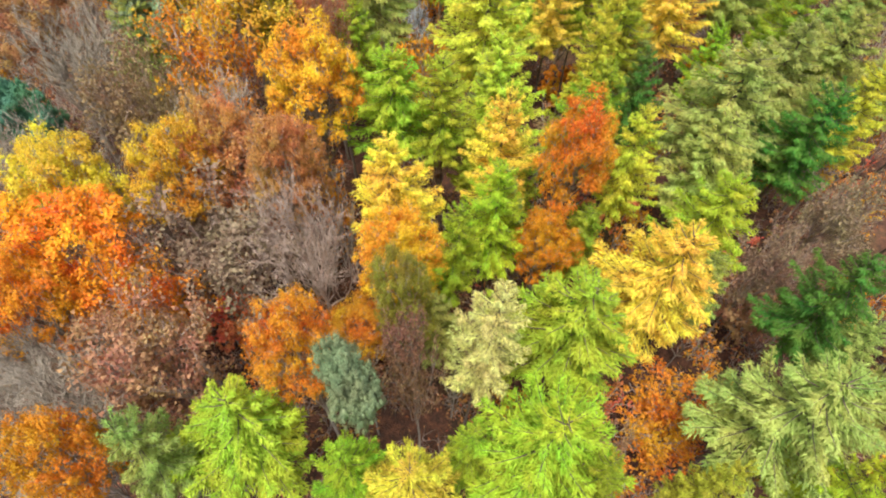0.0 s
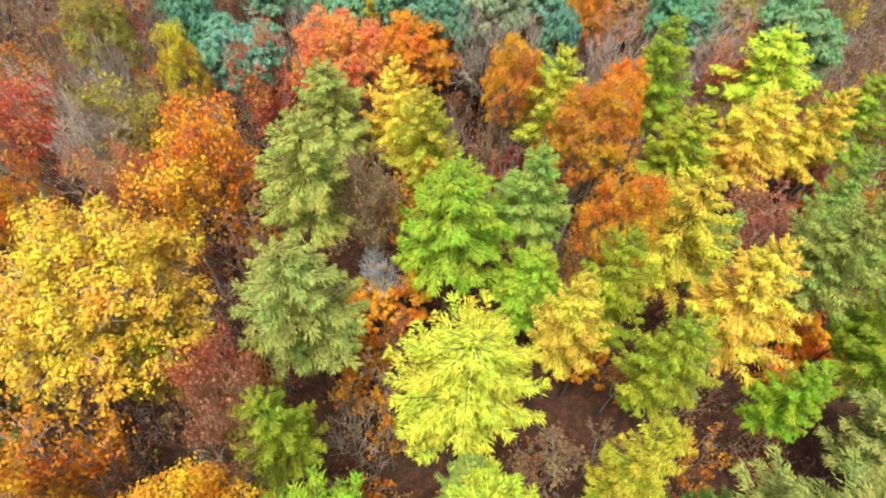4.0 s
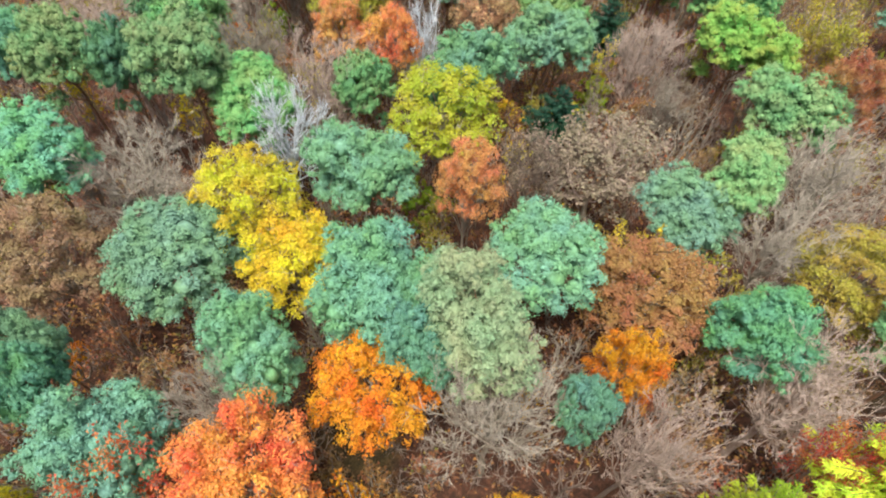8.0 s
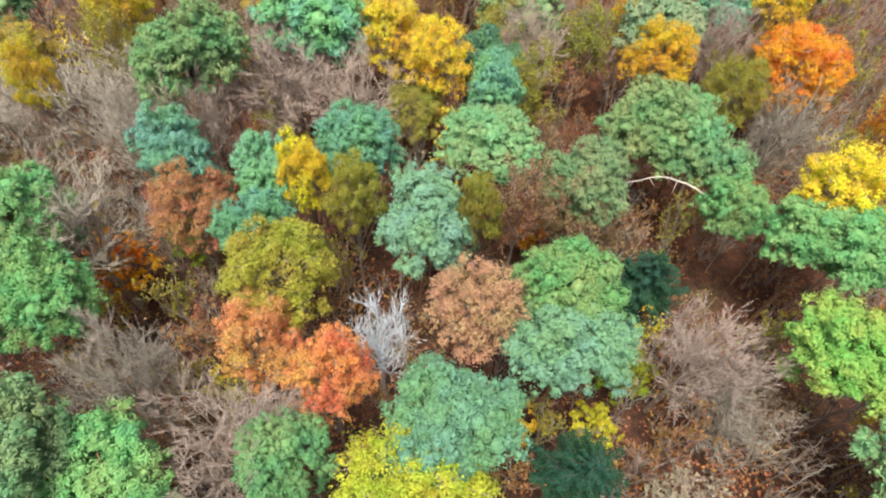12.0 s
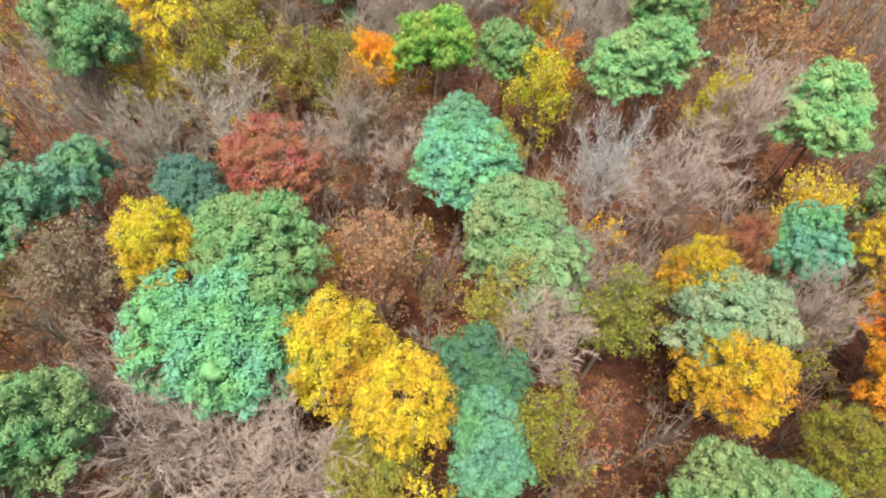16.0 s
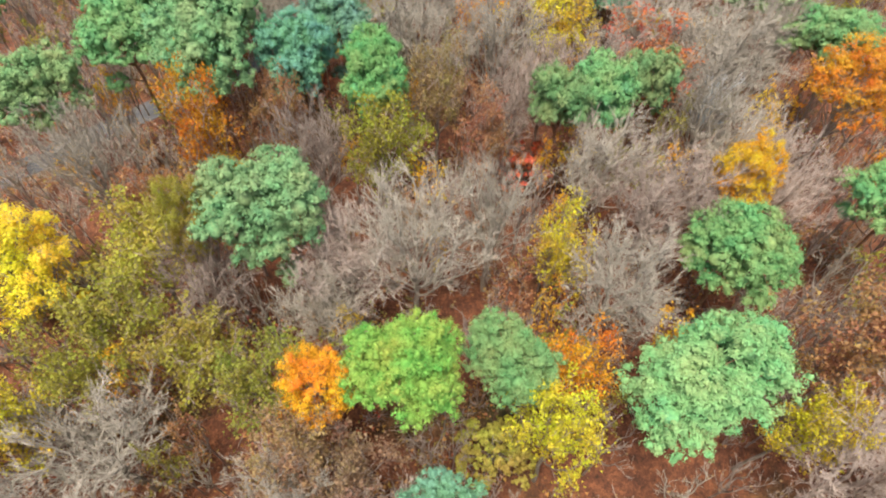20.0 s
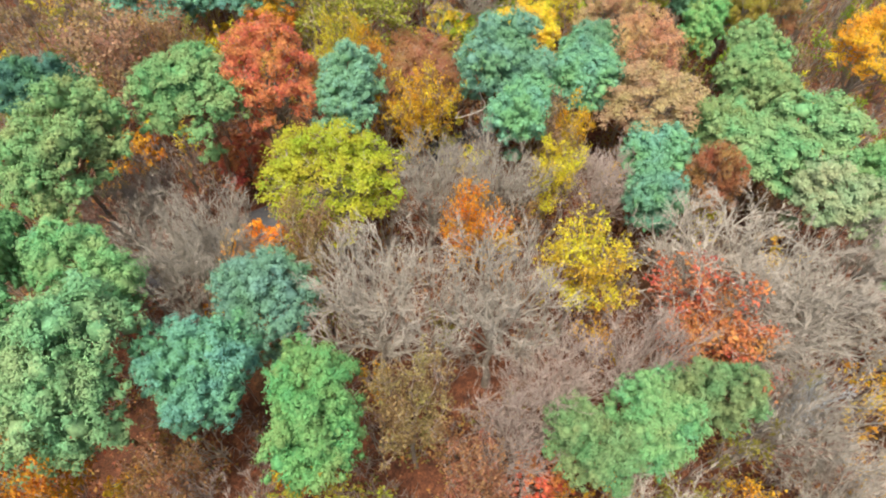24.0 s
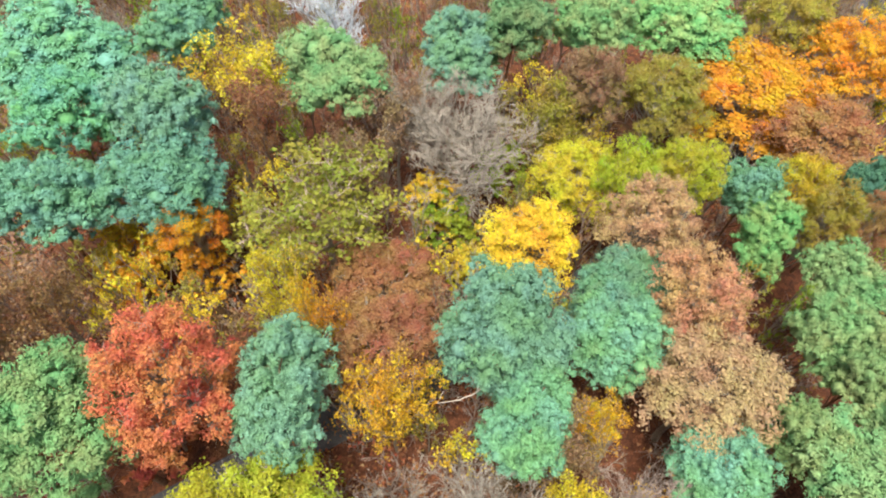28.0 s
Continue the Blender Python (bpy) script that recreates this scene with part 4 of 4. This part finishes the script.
plant("pine", "green", 36.3, 156.9, 15.9, 3.6)
plant("broadleaf", "rust", -14.5, 157.8, 14.8, 4.3)
plant("thinning", "yellow", 29.9, 158.2, 14.0, 3.1)
plant("pine", "teal", 1.0, 158.8, 15.8, 4.3)
plant("thinning", "olive", 3.5, 159.2, 15.8, 2.9)
plant("bare", "pinkish", 19.0, 159.5, 15.9, 4.1)
plant("bare", "pinkish", -11.9, 159.9, 14.9, 2.8)
plant("bare", "grey", -25.9, 159.9, 15.7, 4.2)
plant("bare", "pale_grey", 12.3, 160.1, 17.3, 4.0)
plant("bare", "pinkish", -4.4, 161.5, 12.9, 3.8)
plant("pine", "teal", 0.4, 162.4, 15.8, 3.0)
plant("bare", "grey", -8.6, 163.7, 15.0, 3.2)
plant("bare", "grey", -32.0, 164.4, 18.2, 4.2)
plant("thinning", "brown", -6.3, 165.0, 14.9, 3.6)
plant("pine", "green", 31.4, 165.4, 16.8, 4.6)
plant("pine", "green", -30.4, 165.8, 21.1, 3.9)
plant("thinning", "yellow", -27.3, 165.8, 16.7, 3.3)
plant("bare", "grey", -21.2, 166.0, 14.2, 5.2)
plant("thinning", "brown", -9.3, 166.6, 15.8, 3.1)
plant("bare", "pinkish", 25.5, 166.8, 18.3, 4.3)
plant("thinning", "yellow", 7.6, 168.2, 16.2, 3.3)
plant("shrub", "olive", 4.3, 168.9, 7.5, 2.9)
plant("thinning", "olive", -11.3, 169.7, 15.9, 3.3)
plant("thinning", "yellow", 23.4, 169.9, 15.9, 2.7)
plant("broadleaf", "amber", -7.6, 170.5, 16.0, 2.5)
plant("pine", "lime", -2.8, 170.6, 18.9, 3.6)
plant("thinning", "olive", -23.9, 170.8, 15.7, 3.1)
plant("pine", "green", 16.8, 171.3, 17.4, 5.1)
plant("pine", "green", 4.3, 172.2, 16.3, 3.1)
plant("thinning", "orange", 8.8, 172.3, 16.5, 2.8)
plant("thinning", "olive", -17.6, 173.2, 13.4, 4.0)
plant("thinning", "russet", 28.0, 173.9, 19.0, 4.6)
plant("thinning", "olive", -22.4, 174.8, 15.5, 3.8)
plant("broadleaf", "yellow", -28.7, 176.4, 18.4, 4.0)
plant("bare", "grey", -9.2, 177.1, 15.0, 3.1)
plant("bare", "pinkish", -17.3, 177.5, 16.1, 3.7)
plant("pine", "green", -39.2, 178.5, 17.2, 3.3)
plant("bare", "grey", 12.2, 179.2, 16.6, 4.6)
plant("thinning", "olive", -21.9, 179.6, 16.8, 4.1)
plant("bare", "pinkish", -7.9, 180.3, 16.9, 4.5)
plant("bare", "grey", -2.6, 180.3, 20.1, 4.7)
plant("shrub", "yellow", -33.3, 180.6, 7.5, 3.6)
plant("broadleaf", "olive", -17.7, 180.8, 19.0, 2.3)
plant("pine", "green", -12.1, 180.9, 20.0, 4.2)
plant("pine", "green", 20.9, 181.1, 16.3, 4.0)
plant("thinning", "yellow", 7.6, 181.9, 16.7, 2.6)
plant("thinning", "russet", -22.3, 184.1, 17.5, 2.9)
plant("bare", "grey", 3.4, 185.0, 16.9, 4.2)
plant("pine", "green", 35.1, 187.2, 16.5, 3.9)
plant("bare", "grey", -29.7, 187.7, 17.7, 4.3)
plant("bare", "pinkish", 16.8, 187.9, 16.5, 5.8)
plant("broadleaf", "amber", 22.8, 188.0, 17.3, 2.5)
plant("bare", "pinkish", 27.2, 189.6, 15.9, 4.4)
plant("thinning", "orange", -21.2, 190.6, 19.3, 3.2)
plant("bare", "pinkish", -11.2, 190.7, 18.1, 3.5)
plant("thinning", "olive", -6.2, 190.8, 18.1, 3.6)
plant("bare", "grey", 11.7, 191.1, 17.0, 4.2)
plant("shrub", "yellow", -20.4, 192.2, 7.5, 2.9)
plant("thinning", "russet", -14.2, 192.6, 18.3, 2.4)
plant("thinning", "russet", 2.7, 193.2, 17.3, 2.7)
plant("pine", "green", -35.2, 193.3, 17.9, 3.5)
plant("bare", "grey", 24.1, 194.4, 16.0, 3.6)
plant("pine", "green", 8.5, 195.8, 17.0, 2.7)
plant("shrub", "red", 7.0, 196.3, 7.5, 2.5)
plant("pine", "green", -21.4, 196.7, 22.1, 4.6)
plant("pine", "green", -7.5, 196.8, 19.3, 3.9)
plant("pine", "green", 17.3, 199.7, 17.0, 2.7)
plant("pine", "green", 12.8, 197.6, 17.0, 2.7)
plant("bare", "pinkish", 4.1, 197.6, 17.2, 3.5)
plant("thinning", "brown", -1.6, 197.6, 17.8, 3.0)
plant("bare", "grey", 22.6, 199.0, 16.2, 4.1)
plant("pine", "teal", -13.9, 199.3, 18.6, 3.3)
plant("pine", "green", -29.7, 199.9, 18.5, 3.7)
plant("bare", "pinkish", 8.2, 200.3, 17.0, 3.6)
plant("broadleaf", "orange", 35.7, 200.6, 17.6, 4.2)
plant("bare", "pinkish", 13.0, 202.2, 16.6, 4.0)
plant("pine", "teal", -10.9, 204.0, 17.9, 3.3)
plant("bare", "grey", -4.8, 204.4, 19.9, 5.1)
plant("bare", "grey", 3.6, 204.6, 18.8, 5.2)
plant("thinning", "red", 18.7, 204.9, 16.0, 5.0)
plant("pine", "green", -23.5, 204.9, 18.4, 3.6)
plant("bare", "grey", -18.5, 205.7, 18.0, 3.6)
plant("bare", "grey", 22.8, 205.7, 16.0, 4.9)
plant("pine", "green", -29.2, 205.8, 18.3, 2.5)
plant("bare", "grey", 27.2, 207.7, 15.8, 5.4)
plant("pine", "green", 36.8, 208.2, 16.2, 4.4)
plant("bare", "grey", -17.3, 209.3, 17.5, 3.8)
plant("shrub", "orange", -17.8, 209.7, 7.5, 2.6)
plant("thinning", "brown", -10.2, 209.8, 17.0, 2.9)
plant("thinning", "yellow", 10.0, 210.0, 15.7, 3.8)
plant("bare", "grey", 19.2, 210.4, 16.6, 6.1)
plant("bare", "grey", 31.9, 211.4, 15.8, 4.0)
plant("thinning", "orange", 0.8, 212.0, 16.3, 2.8)
plant("pine", "green", -27.4, 213.5, 21.5, 5.0)
plant("shrub", "orange", -16.9, 214.2, 7.5, 3.1)
plant("broadleaf", "lime", -10.0, 215.7, 16.1, 5.5)
plant("pine", "grey_green", 30.2, 216.0, 16.0, 4.0)
plant("pine", "teal", 15.9, 216.3, 15.5, 2.4)
plant("bare", "grey", -1.7, 216.5, 16.1, 3.9)
plant("bare", "grey", 3.5, 217.3, 15.5, 4.3)
plant("pine", "green", 34.0, 217.8, 16.0, 3.2)
plant("broadleaf", "russet", 20.7, 218.1, 16.4, 2.4)
plant("bare", "pinkish", 12.3, 218.2, 14.3, 3.5)
plant("thinning", "yellow", 7.9, 218.9, 14.7, 2.5)
plant("shrub", "yellow", 22.8, 219.4, 7.5, 2.0)
plant("pine", "teal", 17.1, 221.8, 13.6, 3.2)
plant("pine", "green", -20.7, 221.9, 18.7, 4.5)
plant("pine", "green", 27.4, 222.0, 16.7, 5.6)
plant("thinning", "brown", 7.8, 222.5, 15.2, 2.5)
plant("pine", "green", 22.7, 222.9, 15.5, 2.5)
plant("pine", "dark_green", -35.4, 223.3, 17.5, 3.4)
plant("pine", "teal", -9.2, 224.1, 17.6, 4.0)
plant("pine", "teal", 5.5, 224.1, 16.6, 3.5)
plant("shrub", "orange", -30.7, 224.4, 7.5, 2.6)
plant("shrub", "red", -19.8, 224.4, 7.5, 3.4)
plant("broadleaf", "red", -15.5, 224.6, 19.6, 4.4)
plant("thinning", "amber", 10.1, 224.7, 14.9, 1.8)
plant("thinning", "amber", -3.1, 225.2, 16.0, 3.0)
plant("shrub", "yellow", 10.3, 226.3, 7.5, 2.7)
plant("broadleaf", "tan", 17.6, 227.2, 15.1, 4.8)
plant("pine", "green", 26.8, 227.2, 15.9, 2.7)
plant("thinning", "brown", -31.5, 228.8, 17.1, 5.1)
plant("broadleaf", "russet", -3.5, 229.5, 13.9, 3.8)
plant("pine", "teal", 4.1, 229.6, 17.8, 4.2)
plant("shrub", "orange", -37.6, 229.8, 7.5, 2.8)
plant("thinning", "amber", -9.0, 230.2, 16.6, 2.1)
plant("thinning", "brown", -27.2, 230.3, 17.0, 3.0)
plant("pine", "teal", 12.2, 230.6, 14.6, 3.5)
plant("pine", "green", 26.4, 231.0, 15.4, 3.1)
plant("shrub", "yellow", -4.2, 232.3, 7.5, 2.5)
plant("shrub", "yellow", -6.4, 232.4, 7.5, 2.7)
plant("thinning", "yellow", -11.2, 232.7, 16.6, 2.4)
plant("broadleaf", "tan", 17.3, 233.3, 17.0, 3.3)
plant("pine", "teal", 12.4, 233.8, 14.3, 3.3)
plant("pine", "teal", 12.3, 234.2, 14.3, 3.1)
plant("broadleaf", "russet", -4.2, 234.6, 11.3, 4.7)
plant("broadleaf", "amber", 39.9, 235.8, 16.9, 4.2)
plant("pine", "green", 29.2, 236.0, 14.7, 3.1)
plant("shrub", "amber", -26.0, 237.7, 7.5, 3.1)
plant("shrub", "amber", -20.2, 237.7, 7.5, 2.7)
plant("pine", "teal", -30.7, 238.7, 16.4, 4.9)
plant("broadleaf", "tan", 15.1, 238.8, 16.5, 3.6)
plant("shrub", "yellow", -15.1, 238.9, 7.5, 2.7)
plant("broadleaf", "yellow", 6.9, 238.9, 12.9, 4.1)
plant("broadleaf", "orange", -19.9, 238.9, 13.4, 2.8)
plant("pine", "green", 24.3, 239.2, 14.7, 3.0)
plant("shrub", "yellow", 1.5, 239.6, 7.5, 2.5)
plant("shrub", "yellow", -27.6, 239.6, 7.5, 3.7)
plant("broadleaf", "russet", 31.6, 239.9, 16.4, 2.0)
plant("thinning", "olive", -10.0, 240.2, 17.5, 6.4)
plant("broadleaf", "olive", 28.7, 240.5, 16.3, 2.7)
plant("pine", "teal", -22.1, 241.2, 15.6, 4.3)
plant("pine", "teal", 24.3, 243.7, 15.0, 2.6)
plant("broadleaf", "yellow", 27.8, 244.2, 16.2, 2.6)
plant("pine", "dark_green", 33.7, 244.2, 15.1, 2.4)
plant("shrub", "green", -0.1, 244.4, 7.5, 3.1)
plant("broadleaf", "lime", 14.4, 244.4, 15.6, 2.9)
plant("broadleaf", "lime", 19.3, 244.9, 16.2, 2.9)
plant("thinning", "brown", -7.3, 245.2, 15.7, 2.9)
plant("broadleaf", "yellow", 10.4, 246.1, 12.5, 4.2)
plant("shrub", "yellow", -1.8, 246.6, 7.5, 3.4)
plant("pine", "teal", -32.2, 246.7, 16.7, 4.3)
plant("pine", "teal", -23.0, 247.1, 17.8, 4.2)
plant("bare", "grey", 1.4, 249.0, 14.9, 5.7)
plant("thinning", "russet", -17.1, 250.1, 16.2, 3.0)
plant("broadleaf", "russet", 32.0, 250.3, 15.1, 5.1)
plant("thinning", "brown", -5.1, 251.1, 15.6, 3.4)
plant("shrub", "green", 4.6, 251.6, 7.5, 3.3)
plant("bare", "grey", -2.1, 251.9, 15.4, 3.9)
plant("thinning", "olive", 8.6, 252.8, 14.3, 3.2)
plant("thinning", "olive", 10.1, 253.6, 14.4, 4.1)
plant("broadleaf", "olive", 18.8, 253.9, 16.2, 4.3)
plant("pine", "green", -10.4, 254.5, 16.2, 5.5)
plant("pine", "teal", -35.2, 255.2, 16.7, 6.5)
plant("broadleaf", "brown", 12.6, 255.3, 16.2, 3.2)
plant("thinning", "yellow", -19.4, 255.9, 16.3, 4.4)
plant("broadleaf", "orange", 29.0, 257.6, 13.6, 7.7)
plant("pine", "teal", -0.1, 258.4, 15.8, 4.9)
plant("broadleaf", "orange", 37.9, 260.3, 16.3, 4.9)
plant("pine", "teal", -25.1, 260.4, 16.5, 4.6)
plant("pine", "green", 5.0, 262.8, 15.7, 3.5)
plant("pine", "green", 12.8, 263.6, 15.5, 4.2)
plant("bare", "white", -12.4, 264.1, 16.0, 4.4)
plant("pine", "green", 22.5, 264.8, 15.1, 5.6)
plant("broadleaf", "olive", 33.1, 266.5, 16.4, 4.2)
plant("bare", "white", 7.9, 151.2, 14.0, 1.5)
plant("bare", "white", 23.5, 200.5, 14.0, 1.7)
plant("bare", "grey", -25.0, 211.8, 14.5, 4.2)
plant("bare", "grey", -25.7, 215.9, 12.0, 3.0)
plant("broadleaf", "lime", -15.5, 42.5, 20.0, 2.3)
dead_limb((20.8, 125.2, 12.5), (20.0, 125.3, 12.5), (18.8, 126.2, 12.8), (16.7, 126.8, 13.0), (15.0, 126.4, 12.8), (12.9, 126.1, 12.4))
dead_limb((4.4, 229.6, 12.0), (2.5, 230.0, 12.0), (1.7, 227.9, 12.0), (2.7, 226.2, 11.5), (1.4, 225.6, 11.0), (-0.1, 225.5, 10.5))

# ---- smaller trees in the gaps, and the brushwood between the trunks ----


def beside_road(x, y, room):
    return abs((x + 21) * 0.52 - (y - 219.5) * 0.85) < room and -31 < x < -16


# spots where the floor lies open between the trunks: x, y, radius
GLADES = [(-30, 99.5, 4.5), (23, 120, 4.5), (-4.2, 134.8, 2.4), (13.6, 141.8, 2.3), (30, 29, 4.5), (20, 32, 2.6),
          (2.3, 70.6, 2.6), (-11.9, 86.5, 2.6), (27.2, 95.9, 2.6), (-11.6, 165, 2.6)]


def in_glade(x, y):
    return any(math.hypot(x - a, y - b) < r for a, b, r in GLADES)


def thicket():
    """Slim, lower trees wherever the tall ones leave room, in the colours of that part of the wood; larches as things of their own."""
    chance = random.Random(5)
    rng = np.random.RandomState(41)
    bare, leafy = [slim(rng, False) for _ in range(7)], [slim(rng, True) for _ in range(7)]
    tall = list(SPOTS)
    woods, heaps = {"grey": [[], [], 0], "pinkish": [[], [], 0]}, {}
    for j in range(100):
        for i in range(43):
            x = -63 + 2.9 * (i + chance.uniform(0.1, 0.9))
            y = 4 + 2.9 * (j + chance.uniform(0.1, 0.9))
            if abs(x) > min(34 + 0.5 * y, 62) or beside_road(x, y, 2.6) or in_glade(x, y):
                continue
            near = min(math.hypot(x - a, y - b) - 0.75 * r for a, b, r in tall)
            if near < (0.05 if 66 < y < 235 else 0.3):
                continue
            if abs(x) > 44 and chance.random() < 0.35:
                continue
            r = min(1.55 + near * 0.5, 3.5) * chance.uniform(0.95, 1.2)
            tall.append((x, y, r))
            c = chance.random()
            high = chance.uniform(13, 18) if y < 70 else chance.uniform(10, 14)
            if abs(x) > 40 and near > 2.2 and c < 0.3:
                kind = "larch" if y < 65 and x > 0 else "pine" if y > 70 and c < 0.2 else "broadleaf"
                tint = {"larch": "green", "pine": chance.choice(("teal", "green")), "broadleaf": chance.choice(("orange", "brown", "olive", "russet"))}[kind]
                plant(kind, tint, x, y, chance.uniform(14, 18), chance.uniform(3.0, 4.2))
                tall[-1] = (x, y, 3.8)
                continue
            if y < 62 and x > -2:
                if c < 0.22:
                    plant("larch", "grey_green" if c < 0.14 else "green", x, y, high + 2, r)
                    continue
                if c > 0.66:
                    continue
                high *= 0.72
                tint = "orange" if c < 0.4 else "red" if c < 0.48 else "brown" if c < 0.6 else ""
            elif y < 80:
                tint = "orange" if c < 0.3 else "brown" if c < 0.48 else "russet" if c < 0.6 else ""
            elif y < 150:
                tint = "" if c < 0.45 else "brown" if c < 0.6 else "olive" if c < 0.78 else "russet" if c < 0.9 else "yellow"
            elif y < 222:
                tint = "" if c < 0.68 else "russet" if c < 0.78 else "amber" if c < 0.9 else "olive"
            else:
                tint = "" if c < 0.33 else "olive" if c < 0.58 else "yellow" if c < 0.75 else "brown" if c < 0.9 else "green"
            wv, wf, lv, lf = chance.choice(leafy if tint else bare)
            t, s, h = chance.uniform(0, 6.28), r / 4.0, high / 15.0
            turn = np.array([[math.cos(t) * s, math.sin(t) * s, 0], [-math.sin(t) * s, math.cos(t) * s, 0], [0, 0, h]])
            at = np.array([x, y, swell(x, y)])
            wood = woods["pinkish" if chance.random() < (0.35 if y < 150 else 0.65) else "grey"]
            wood[0].append(wv @ turn + at), wood[1].append(wf + wood[2])
            wood[2] += len(wv)
            heap = heaps.setdefault(tint or "brown", [[], [], 0])
            heap[0].append(lv @ turn + at), heap[1].append(lf + heap[2])
            heap[2] += len(lv)
    top = tagged(new("young_trees"), "slim young trees, bare or thinly leaved, filling the gaps", "trees", kind="stuff")
    for tone, (v, f, _) in woods.items():
        ob = new("branchwork", mesh_of("young_wood", np.concatenate(v), np.concatenate(f), B_GREY if tone == "grey" else B_PINK))
        ob.parent = top
        tagged(ob, tone + " twigs", kind="stuff")
    for tint, (v, f, _) in heaps.items():
        ob = new("foliage", mesh_of("young_leaves", np.concatenate(v), np.concatenate(f), M_LEAF))
        ob.parent = top
        ob.color = (*LEAVES[tint], 1)
        tagged(ob, "thin " + tint + " leaves", kind="stuff")


def undergrowth():
    """Knee- to house-high brushwood over the flown strip, which nobody could count."""
    rng = np.random.RandomState(77)
    made = [brush(rng, k % 2 == 0) for k in range(12)]
    wood_v, wood_f, leaf_v, leaf_f, a, b = [], [], [], [], 0, 0
    for j in range(97):
        for i in range(43):
            x = -62 + 2.9 * (i + rng.uniform(0.05, 0.95))
            y = 2 + 2.9 * (j + rng.uniform(0.05, 0.95))
            if abs(x) > min(34 + 0.5 * y, 62) or beside_road(x, y, 3.0) or noise.noise(Vector((x * 0.11, y * 0.11, 5.0))) < (0.05 if y < 62 and x > -2 else -0.3):
                continue
            wv, wf, lv, lf = made[rng.randint(12)]
            t, s, h = rng.uniform(0, 6.28), rng.uniform(0.8, 1.3), rng.uniform(0.5, 1.35) * (0.35 if in_glade(x, y) else 1)
            turn = np.array([[math.cos(t) * s, math.sin(t) * s, 0], [-math.sin(t) * s, math.cos(t) * s, 0], [0, 0, h]])
            at = np.array([x, y, swell(x, y)])
            wood_v.append(wv @ turn + at), wood_f.append(wf + a)
            leaf_v.append(lv @ turn + at), leaf_f.append(lf + b)
            a, b = a + len(wv), b + len(lv)
    top = tagged(new("undergrowth"), "tangled russet brushwood and saplings on the forest floor", "undergrowth", kind="stuff")
    for name, v, f, m in (("brushwood", wood_v, wood_f, B_PINK), ("foliage", leaf_v, leaf_f, M_BRUSH)):
        ob = new(name, mesh_of(name, np.concatenate(v), np.concatenate(f), m))
        ob.parent = top
        tagged(ob, kind="stuff")


thicket()
undergrowth()
